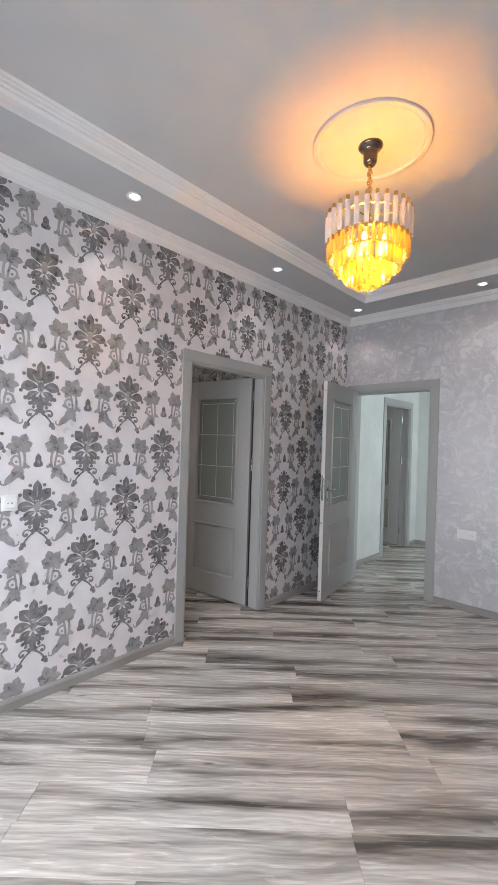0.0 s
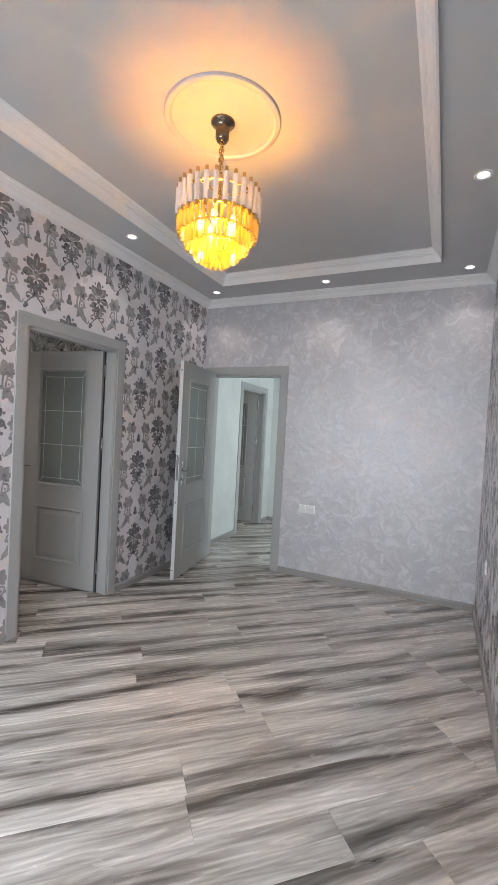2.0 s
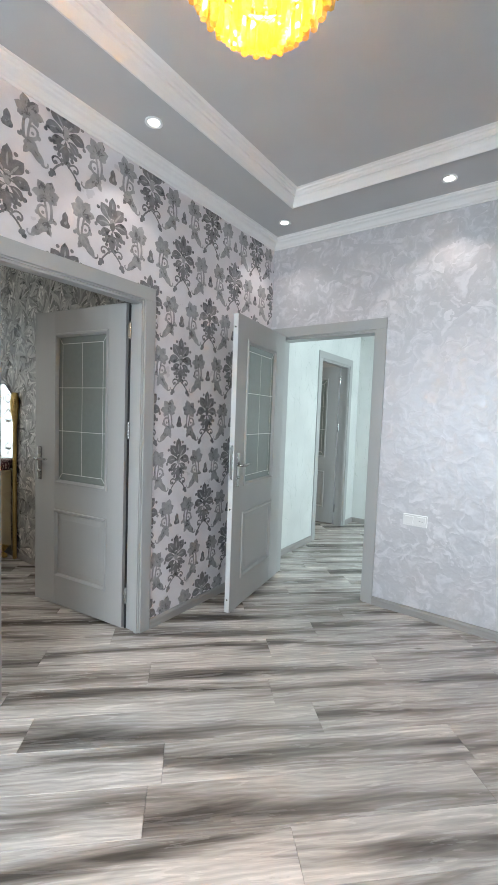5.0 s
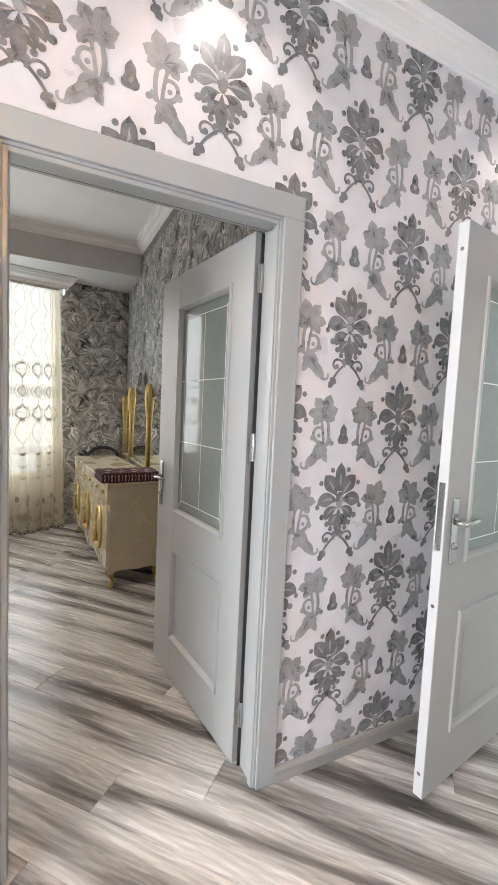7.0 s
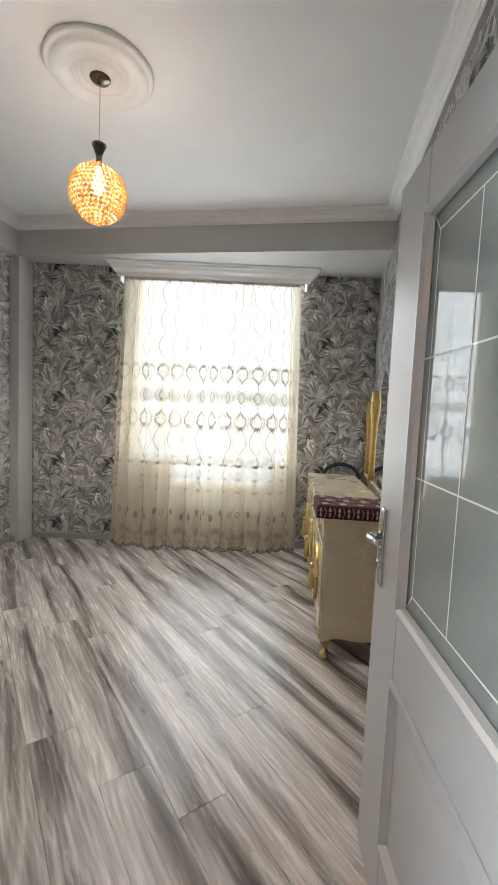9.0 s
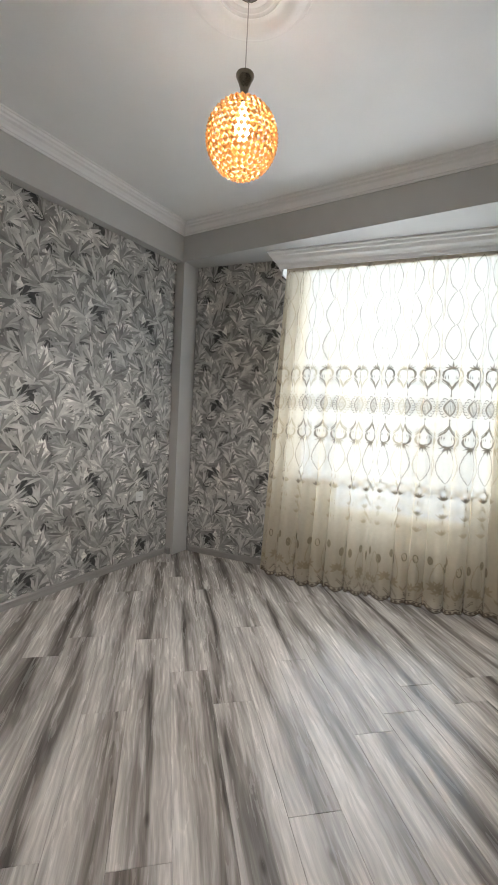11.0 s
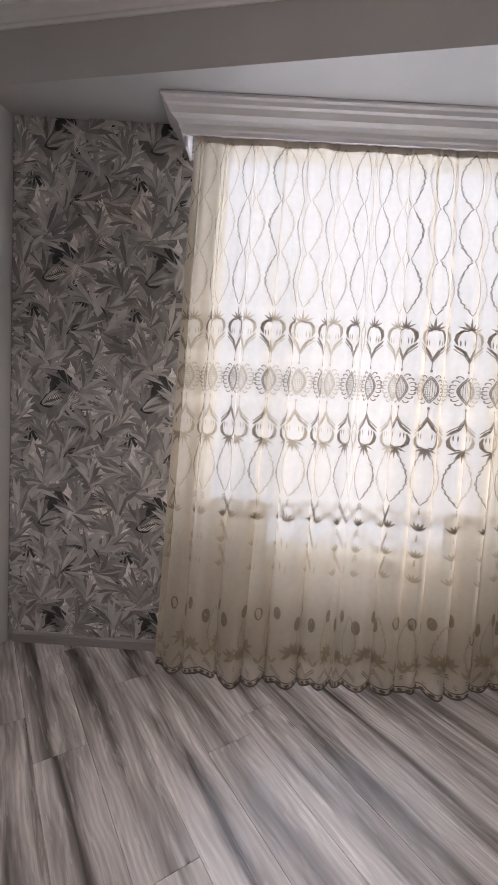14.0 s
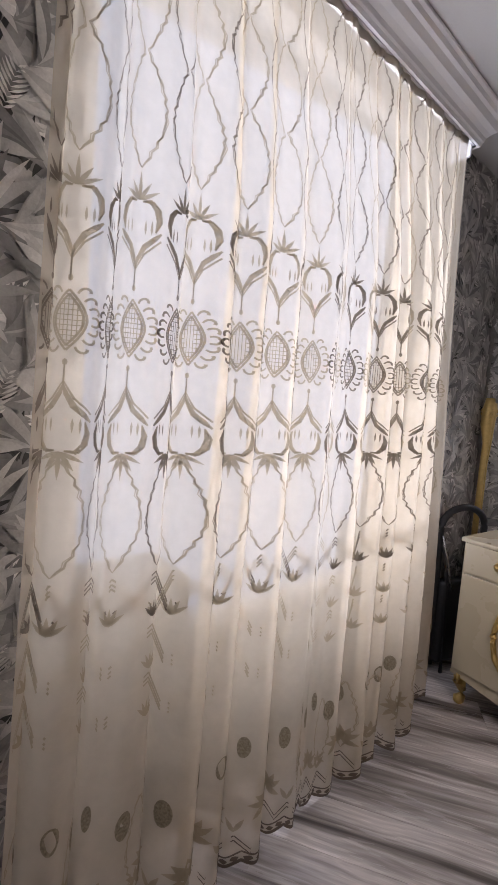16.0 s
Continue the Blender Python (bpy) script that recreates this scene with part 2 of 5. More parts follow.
    c = blend("MULTIPLY", 0.9, c, k.outputs[0])
    hsv = t.nodes.new("ShaderNodeHueSaturation")
    mr = t.nodes.new("ShaderNodeMapRange")
    mr.inputs["To Min"].default_value, mr.inputs["To Max"].default_value = 0.93, 1.06
    t.links.new(info.outputs["Random"], mr.inputs["Value"]); t.links.new(mr.outputs[0], hsv.inputs["Value"])
    t.links.new(c, hsv.inputs["Color"]); t.links.new(hsv.outputs[0], b.inputs["Base Color"])
    rr = t.nodes.new("ShaderNodeMapRange")
    rr.inputs["To Min"].default_value, rr.inputs["To Max"].default_value = 0.18, 0.34
    b.inputs["Specular IOR Level"].default_value = 0.72
    t.links.new(grain.outputs["Fac"], rr.inputs["Value"]); t.links.new(rr.outputs[0], b.inputs["Roughness"])
    bp = t.nodes.new("ShaderNodeBump")
    bp.inputs["Strength"].default_value, bp.inputs["Distance"].default_value = 0.12, 0.001
    t.links.new(grain.outputs["Fac"], bp.inputs["Height"]); t.links.new(bp.outputs[0], b.inputs["Normal"])
    return m


M_FLOOR = laminate("grey_oak_laminate")
M_PAPER = material("silver_lilac_wallpaper", (0.70, 0.667, 0.685), (0.78, 0.748, 0.765), rough=0.31, metal=0.08, scale=9, fine=300, bump=0.12)
M_DAMASK = material("pewter_damask_print", (0.165, 0.161, 0.167), (0.30, 0.292, 0.30), rough=0.30, metal=0.3, scale=26, fine=220, bump=0.25, per_piece=0.14)
M_DAMASK_SOFT = material("soft_grey_damask_print", (0.29, 0.283, 0.29), (0.44, 0.43, 0.435), rough=0.30, metal=0.3, scale=26, fine=220, bump=0.25, per_piece=0.08)
M_DAMASK_VEIN = material("silver_damask_lines", (0.33, 0.325, 0.33), (0.46, 0.45, 0.455), rough=0.28, metal=0.4, scale=26, fine=220, bump=0.2)
M_STUCCO = stucco("pearl_grey_stucco")
M_JUNGLE = material("charcoal_wallpaper", (0.13, 0.127, 0.120), (0.30, 0.293, 0.278), rough=0.5, scale=7, fine=120, bump=0.15)
M_HALL = material("pale_marble_wallpaper", (0.60, 0.62, 0.60), (0.70, 0.72, 0.70), rough=0.42, scale=3, fine=60, bump=0.08)
# white paint with the weaker light on these ceilings put into its grey
M_CEIL_DIM = material("dimmed_white_ceiling_paint", (0.50, 0.50, 0.505), (0.54, 0.54, 0.545), rough=0.75, scale=3, fine=160, bump=0.06)
M_CEIL_WHITE = material("bedroom_white_ceiling_paint", (0.80, 0.80, 0.795), (0.84, 0.84, 0.835), rough=0.75, scale=3, fine=160, bump=0.03)
M_PLASTER = material("white_moulded_plaster", (0.76, 0.755, 0.75), (0.82, 0.815, 0.81), rough=0.55, scale=3, fine=140, bump=0.01)
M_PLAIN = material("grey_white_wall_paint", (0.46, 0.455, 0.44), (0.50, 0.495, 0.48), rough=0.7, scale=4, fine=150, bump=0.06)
M_DOOR = material("pale_grey_door_lacquer", (0.375, 0.378, 0.372), (0.405, 0.408, 0.402), rough=0.36, scale=5, fine=260, bump=0.06, stretch=(1, 1, 0.15))
# shade on the hinge edge of a leaf, put into its colour
M_EDGE_SHADE = material("shaded_door_edge", (0.21, 0.21, 0.215), (0.27, 0.27, 0.275), rough=0.55, bump=0.1, stretch=(1, 1, 0.1))
M_EDGE = material("white_door_edge", (0.56, 0.56, 0.555), (0.60, 0.60, 0.595), rough=0.4, bump=0.04)
M_SKIRT = material("grey_wood_skirting", (0.25, 0.235, 0.22), (0.36, 0.345, 0.33), rough=0.42, scale=3, fine=80, stretch=(1, 1, 8), bump=0.1)
M_STEEL = material("brushed_nickel", (0.45, 0.45, 0.44), (0.56, 0.56, 0.55), rough=0.25, metal=1.0, fine=300, bump=0.03)
M_BRONZE = material("dark_polished_bronze", (0.17, 0.14, 0.10), (0.24, 0.20, 0.15), rough=0.18, metal=1.0, bump=0.02)
M_GOLD = material("gold_metal", (0.70, 0.47, 0.16), (0.80, 0.56, 0.22), rough=0.24, metal=1.0, bump=0.03)
M_GILT = material("gilded_carved_wood", (0.52, 0.36, 0.12), (0.68, 0.49, 0.18), rough=0.38, metal=0.55, scale=30, fine=120, bump=0.2)
M_CREAM = material("cream_lacquer", (0.52, 0.455, 0.315), (0.53, 0.465, 0.325), rough=0.28, scale=4, fine=90, bump=0.03, coat=0.3)
M_PVC = material("white_plastic", (0.76, 0.76, 0.75), (0.80, 0.80, 0.79), rough=0.35, bump=0.02)
M_DARK = material("black_plastic", (0.012, 0.012, 0.013), (0.02, 0.02, 0.021), rough=0.45, bump=0.08)
M_CLOTH = material("dark_red_patterned_cloth", (0.012, 0.004, 0.006), (0.075, 0.007, 0.012), rough=0.9, scale=38, fine=260, bump=0.6, sheen=0.05)
M_CLOTH_LIGHT = material("cream_woven_motif", (0.36, 0.25, 0.20), (0.52, 0.40, 0.33), rough=0.9, fine=200, bump=0.5)
M_MIRROR = material("mirror_glass", (0.88, 0.9, 0.89), (0.9, 0.92, 0.91), rough=0.02, metal=1.0, bump=0.0, spread=0.0)
M_SHEER = through_light("ivory_sheer_voile", (0.80, 0.705, 0.545), 0.40, 0.33)
M_THREAD = through_light("taupe_embroidery_thread", (0.26, 0.22, 0.168), 0.04, 0.23)
M_THREAD_PALE = through_light("pale_gold_embroidery_thread", (0.43, 0.365, 0.255), 0.14, 0.35)
M_PATCH = through_light("olive_woven_patch", (0.46, 0.40, 0.28), 0.10, 0.28)
patch_nodes = M_PATCH.node_tree.nodes
patch_nodes["Noise Texture"].inputs["Scale"].default_value = 170
patch_nodes["Mix"].inputs["A"].default_value = (0.10, 0.082, 0.052, 1.0)
M_HEM = through_light("dark_braid_trim", (0.16, 0.13, 0.10), 0.0, 0.05)
M_TAPE = material("cream_gathering_tape", (0.60, 0.54, 0.44), (0.68, 0.62, 0.52), rough=0.9, fine=300, bump=0.3)
M_SATIN = through_light("frosted_door_glass", (0.46, 0.52, 0.50), 0.20, 0.45, 0.20, 0.03)
M_ETCH = material("etched_line", (0.70, 0.73, 0.71), (0.76, 0.79, 0.77), rough=0.5, bump=0.0)
M_CLEAR = through_light("window_glass", (0.9, 0.95, 0.95), 0.93, 0.5, 0.04, 0.01)
M_AMBER = through_light("amber_crystal", (1.0, 0.70, 0.09), 0.42, 0.62, 0.18, 0.05)
M_BEAD = through_light("honey_crystal_bead", (0.50, 0.25, 0.075), 0.12, 0.36, 0.12, 0.08)
M_ROD = through_light("clear_glass_rod", (0.84, 0.85, 0.90), 0.22, 0.4, 0.20, 0.10)
M_BULB = glowing("lit_bulb", (1.0, 0.72, 0.36), 30.0)
M_LED = glowing("lit_led_lens", (1.0, 0.97, 0.93), 9.0)

# ---------------------------------------------------------------- building helpers


def part(name, bm, mat, parent=None, label="", smooth=False):
    """One mesh object from a bmesh, under a thing or a part."""
    me = bpy.data.meshes.new(name)
    bm.normal_update()
    if smooth:
        for f in bm.faces:
            f.smooth = True
    bm.to_mesh(me)
    bm.free()
    me.materials.append(mat)
    ob = new(name, me)
    ob.parent = parent
    if label:
        tagged(ob, label)
    return ob


def root(name, m, label, category, group="", kind=""):
    ob = new(name)
    ob.matrix_world = m
    ob.empty_display_size = 0.1
    return tagged(ob, label, category, group, kind)


def add_box(bm, x0, x1, y0, y1, z0, z1, bevel=0.0, m=None):
    (x0, x1), (y0, y1), (z0, z1) = sorted((x0, x1)), sorted((y0, y1)), sorted((z0, z1))
    v = [bm.verts.new((x, y, z)) for x in (x0, x1) for y in (y0, y1) for z in (z0, z1)]
    quads = [(0, 1, 3, 2), (4, 6, 7, 5), (0, 4, 5, 1), (2, 3, 7, 6), (0, 2, 6, 4), (1, 5, 7, 3)]
    f = [bm.faces.new([v[i] for i in q]) for q in quads]
    if bevel:
        edges = list({e for q in f for e in q.edges})
        out = bmesh.ops.bevel(bm, geom=edges, offset=bevel, segments=2, affect="EDGES", profile=0.6)
        v = list({w for q in out["faces"] for w in q.verts} | {w for w in v if w.is_valid})
    if m:
        bmesh.ops.transform(bm, matrix=m, verts=v)
    return v


def boxed(*boxes, bevel=0.0):
    bm = bmesh.new()
    for b in boxes:
        add_box(bm, *b, bevel=bevel)
    return bm


def lathe(bm, profile, seg=32, cx=0.0, cy=0.0, sx=1.0, sy=1.0):
    rows = []
    for r, z in profile:
        rows.append([bm.verts.new((cx + sx * r * math.cos(2 * math.pi * k / seg), cy + sy * r * math.sin(2 * math.pi * k / seg), z)) for k in range(seg)])
    for a, b in zip(rows, rows[1:]):
        for k in range(seg):
            bm.faces.new((a[k], a[(k + 1) % seg], b[(k + 1) % seg], b[k]))
    return rows


def cap(bm, row):
    bm.faces.new(row)


def tube(bm, pts, r, seg=8, close=False):
    """A round bar along points; r may be a number or one radius a point."""
    pts = [Vector(p) for p in pts]
    n = len(pts)
    rings = []
    for i, p in enumerate(pts):
        a = pts[(i - 1) % n] if (i or close) else p
        b = pts[(i + 1) % n] if (i < n - 1 or close) else p
        d = (b - a).normalized()
        side = d.cross(Vector((0, 0, 1)))
        if side.length < 0.05:
            side = d.cross(Vector((0, 1, 0)))
        side.normalize()
        up = side.cross(d)
        rad = r[i] if isinstance(r, (list, tuple)) else r
        rings.append([bm.verts.new(p + rad * (math.cos(2 * math.pi * k / seg) * side + math.sin(2 * math.pi * k / seg) * up)) for k in range(seg)])
    for i in range(n if close else n - 1):
        a, b = rings[i], rings[(i + 1) % n]
        for k in range(seg):
            bm.faces.new((a[k], a[(k + 1) % seg], b[(k + 1) % seg], b[k]))
    if not close:
        bm.faces.new(rings[0][::-1])
        bm.faces.new(rings[-1])


def sweep(bm, path, profile, closed=False):
    """A moulding: profile points (offset to the left of the path, height) along plan points, mitred at the corners."""
    n = len(path)
    rows = []
    for i, (x, y) in enumerate(path):
        p = Vector((x, y))
        a = Vector(path[(i - 1) % n]) if (i or closed) else None
        b = Vector(path[(i + 1) % n]) if (i < n - 1 or closed) else None
        d1 = (p - a).normalized() if a is not None else (b - p).normalized()
        d2 = (b - p).normalized() if b is not None else d1
        n1, n2 = Vector((-d1.y, d1.x)), Vector((-d2.y, d2.x))
        mitre = (n1 + n2) / max(0.2, 1 + n1.dot(n2))
        rows.append([bm.verts.new((p.x + o * mitre.x, p.y + o * mitre.y, z)) for o, z in profile])
    k = len(profile)
    for i in range(n if closed else n - 1):
        a, b = rows[i], rows[(i + 1) % n]
        for j in range(k - 1):
            bm.faces.new((a[j], b[j], b[j + 1], a[j + 1]))
    if not closed:
        bm.faces.new(rows[0])
        bm.faces.new(rows[-1][::-1])


def structure(name, bm, mat, label, category):
    return tagged(part(name, bm, mat), label, category, kind="structure")


# ---------------------------------------------------------------- walls and ceilings
D1A, D1B, D2A, D2B, DTOP = 2.255, 3.09, -2.045, -1.205, 2.06   # door openings inside their casings
H3A, H3B = 5.68, 6.48                                          # door in the hall
WTOP = 3.20

# wall between living room and bedroom, with the first doorway; it runs on beside the hall with another one
wall_w = structure("wall_west", boxed((XW, XB, YS - 0.2, D1A, 0, WTOP), (XW, XB, D1B, YG, 0, WTOP), (XW, XB, D1A, D1B, DTOP, WTOP)), M_PAPER,
                   "silver-lilac papered wall with grey damask print", "wall")
wall_hall_w = structure("wall_hall_west", boxed((HX, HX - 0.12, YG + 0.12, H3A, 0, WTOP), (HX, HX - 0.12, H3B, HY + 0.12, 0, WTOP), (HX, HX - 0.12, H3A, H3B, DTOP, WTOP)), M_HALL,
                        "pale greenish-white marbled wall of the hall", "wall")
wall_g = structure("wall_north", boxed((XB, D2A, YG, YG + 0.12, 0, WTOP), (D2B, 1.45, YG, YG + 0.12, 0, WTOP), (D2A, D2B, YG, YG + 0.12, DTOP, WTOP)), M_STUCCO,
                   "pearly grey trowelled stucco wall", "wall")
structure("wall_north_hall_lining", boxed((-2.235, D2A, YG + 0.12, YG + 0.13, 0, WTOP), (D2B, 1.45, YG + 0.12, YG + 0.13, 0, WTOP), (D2A, D2B, YG + 0.12, YG + 0.13, DTOP, WTOP)), M_HALL,
          "pale marbled paper on the hall side of the wall", "wall")
wall_r = structure("wall_east", boxed((XR, XR + 0.15, YS - 0.2, YG, 0, WTOP)), M_PAPER, "silver-lilac papered wall with grey damask print", "wall")
S0, S1, SZ0, SZ1 = -1.85, 0.35, 0.80, 2.45
structure("wall_south", boxed((XW, S0, YS, YS - 0.2, 0, WTOP), (S1, XR, YS, YS - 0.2, 0, WTOP), (S0, S1, YS, YS - 0.2, 0, SZ0), (S0, S1, YS, YS - 0.2, SZ1, WTOP)), M_PLAIN,
          "plain grey-white wall around a window", "wall")
structure("wall_hall_north", boxed((HX - 0.12, 1.45, HY, HY + 0.15, 0, WTOP)), M_HALL, "pale greenish-white marbled wall at the end of the hall", "wall")
structure("wall_hall_east", boxed((1.2, 1.35, YG + 0.13, 4.8, 0, WTOP), (1.2, 1.35, 6.4, HY, 0, WTOP), (1.2, 1.35, 4.8, 6.4, 0, 0.9), (1.2, 1.35, 4.8, 6.4, 2.45, WTOP)), M_HALL,
          "pale marbled wall, out of view, around the assumed hall window", "wall")
structure("wall_side_room", boxed((-4.6, HX - 0.12, 5.0, 5.12, 0, WTOP), (-4.6, HX - 0.12, 7.1, 7.22, 0, WTOP), (-4.72, -4.6, 5.0, 5.4, 0, WTOP), (-4.72, -4.6, 6.6, 7.22, 0, WTOP), (-4.72, -4.6, 5.4, 6.6, 0, 0.9), (-4.72, -4.6, 5.4, 6.6, 2.3, WTOP)), M_PLAIN,
          "plain pale walls of the side room", "wall")
structure("wall_bedroom_south", boxed((-5.9, XB, YL - 0.15, YL, 0, WTOP)), M_JUNGLE, "charcoal wall with grey leaf wallpaper", "wall")
structure("wall_bedroom_north", boxed((-6.5, XB, YR, YR + 0.12, 0, WTOP)), M_JUNGLE, "charcoal wall with grey leaf wallpaper", "wall")
# papered face of the bedroom's door wall
structure("wall_bedroom_east", boxed((XB - 0.008, XB, YL, D1A - 0.06, 0, WTOP), (XB - 0.008, XB, D1B + 0.06, YR, 0, WTOP), (XB - 0.008, XB, D1A - 0.06, D1B + 0.06, DTOP + 0.06, WTOP)), M_JUNGLE,
          "charcoal leaf-papered wall around the bedroom door", "wall")
# splayed window wall with its opening
WS0, WS1, WZ0, WZ1 = 1.00, 2.60, 0.56, 2.71
bm = boxed((-0.4, WS0, 0, 0.25, 0, WTOP), (WS1, 3.6, 0, 0.25, 0, WTOP), (WS0, WS1, 0, 0.25, 0, WZ0), (WS0, WS1, 0, 0.25, WZ1, WTOP), (WS0, 1.375, 0, 0.25, WZ0, 0.81), (2.425, WS1, 0, 0.25, WZ0, 0.81))
bm.transform(WIN)
structure("wall_window", bm, M_JUNGLE, "charcoal leaf-papered wall around the curtained window", "wall")

# ceilings: a lower ring round a raised field in the living room, flat elsewhere
TX0, TX1, TY0, TY1 = -1.69, 0.255, -0.10, 4.005
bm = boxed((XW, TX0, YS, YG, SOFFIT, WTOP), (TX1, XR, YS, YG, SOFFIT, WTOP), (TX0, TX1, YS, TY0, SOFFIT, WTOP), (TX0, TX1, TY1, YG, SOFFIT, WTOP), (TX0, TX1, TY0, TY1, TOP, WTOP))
structure("ceiling", bm, M_CEIL_DIM, "white two-level plaster ceiling with a raised field", "ceiling")
structure("ceiling_bedroom", boxed((-6.6, XB, YL, YR, BTOP, WTOP)), M_CEIL_WHITE, "flat white bedroom ceiling", "ceiling")
structure("ceiling_hall", boxed((-4.6, 1.2, YG + 0.12, 7.2, 2.9, WTOP)), M_CEIL_DIM, "flat white hall ceiling", "ceiling")
# bedroom beams and corner column
pw = [window_point(s, 0, 0) for s in (-0.13, 3.45)]
bm = bmesh.new()
for z0, z1 in ((BEAMZ, BTOP),):
    lo = [bm.verts.new((x, y, z0)) for x, y in ((BEAM, YL), (BEAM, YR), (pw[1][0], YR), (pw[0][0], YL))]
    hi = [bm.verts.new((v.co.x, v.co.y, z1)) for v in lo]
    bm.faces.new(lo[::-1]); bm.faces.new(hi)
    for k in range(4):
        bm.faces.new((lo[k], lo[(k + 1) % 4], hi[(k + 1) % 4], hi[k]))
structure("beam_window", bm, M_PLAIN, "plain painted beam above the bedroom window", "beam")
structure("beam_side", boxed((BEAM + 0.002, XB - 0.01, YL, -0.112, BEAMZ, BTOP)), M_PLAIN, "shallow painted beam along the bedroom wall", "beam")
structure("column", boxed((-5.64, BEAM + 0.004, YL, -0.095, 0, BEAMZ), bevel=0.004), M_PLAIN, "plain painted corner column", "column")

# cornices
CORNICE = [(0.0, -0.068), (0.006, -0.068), (0.010, -0.060), (0.016, -0.058), (0.022, -0.046), (0.034, -0.034), (0.048, -0.028), (0.052, -0.020), (0.062, -0.016), (0.066, -0.006), (0.074, -0.004), (0.076, 0.0)]


def cornice(name, path, z, closed=False, scale=1.0, label="white moulded plaster cornice"):
    bm = bmesh.new()
    sweep(bm, path, [(o * scale, z + h * scale) for o, h in CORNICE], closed)
    return structure(name, bm, M_PLASTER, label, "cornice")


cornice("cornice_living", [(XR, YS), (XR, YG), (XW, YG), (XW, YS)], SOFFIT, True, 1.08)
TRAY = [(-0.006, SOFFIT - 0.02), (0.004, SOFFIT - 0.022), (0.012, SOFFIT - 0.012), (0.018, SOFFIT + 0.0032), (0.030, SOFFIT + 0.0208), (0.044, SOFFIT + 0.0288), (0.054, SOFFIT + 0.0304), (0.056, SOFFIT + 0.0400), (0.070, SOFFIT + 0.0448), (0.076, SOFFIT + 0.0560), (0.088, SOFFIT + 0.0592), (0.094, SOFFIT + 0.0688), (0.112, SOFFIT + 0.0720), (0.116, TOP)]
TRAY = [(o * 0.62 if o > 0 else o, z) for o, z in TRAY]
bm = bmesh.new()
sweep(bm, [(TX1, TY0), (TX1, TY1), (TX0, TY1), (TX0, TY0)], TRAY, True)
structure("cornice_tray", bm, M_PLASTER, "white stepped plaster moulding round the raised ceiling", "cornice")
cornice("cornice_bedroom", [(XB - 0.008, YL + 0.085), (XB - 0.008, YR), (BEAM, YR), (BEAM, -0.112)], BTOP, True, 1.25)

# skirting boards
SKIRT = [(0.0, 0.0), (0.016, 0.0), (0.016, 0.046), (0.010, 0.058), (0.004, 0.062), (0.0, 0.062)]


def skirting(path):
    bm = bmesh.new()
    sweep(bm, path, SKIRT)
    return structure("baseboard", bm, M_SKIRT, "grey wood-grain skirting board", "skirting")


skirting([(XW, D1A - 0.075), (XW, YS), (XR, YS), (XR, YG), (D2B + 0.075, YG)])
skirting([(XW, YG), (XW, D1B + 0.075)])
skirting([(HX, H3A - 0.075), (HX, YG + 0.13)])
skirting([(1.2, HY), (HX, HY), (HX, H3B + 0.075)])
c0, c1 = window_point(0.02, 0, 0), window_point(3.4, 0, 0)
skirting([(XB - 0.008, D1B + 0.07), (XB - 0.008, YR), (c1[0] - 0.0, YR), (c0[0], c0[1])])
skirting([(BEAM + 0.004, -0.13), (BEAM + 0.004, YL), (XB - 0.008, YL), (XB - 0.008, D1A - 0.07)])

# ---------------------------------------------------------------- doors


def lever(parent, x, z, side, thick):
    """Lock plate with a lever and a key cylinder on one face; side +1 is the face at y = 0."""
    y0, s = (0.0, 1) if side > 0 else (-thick, -1)
    bm = bmesh.new()
    add_box(bm, x - 0.020, x + 0.020, min(y0, y0 + s * 0.008), max(y0, y0 + s * 0.008), z - 0.15, z + 0.085, bevel=0.006)
    plate = part("handle", bm, M_STEEL, parent, "brushed nickel lever handle on a long plate")
    bm = bmesh.new()
    tube(bm, [(x, y0, z), (x, y0 + s * 0.045, z)], 0.010, 12)
    tube(bm, [(x, y0 + s * 0.042, z), (x - 0.03, y0 + s * 0.048, z + 0.002), (x - 0.075, y0 + s * 0.046, z + 0.006), (x - 0.115, y0 + s * 0.040, z + 0.002)], [0.010, 0.010, 0.008, 0.006], 10)
    tube(bm, [(x, y0, z - 0.085), (x, y0 + s * 0.016, z - 0.085)], 0.013, 12)
    part("lever", bm, M_STEEL, plate, smooth=True)


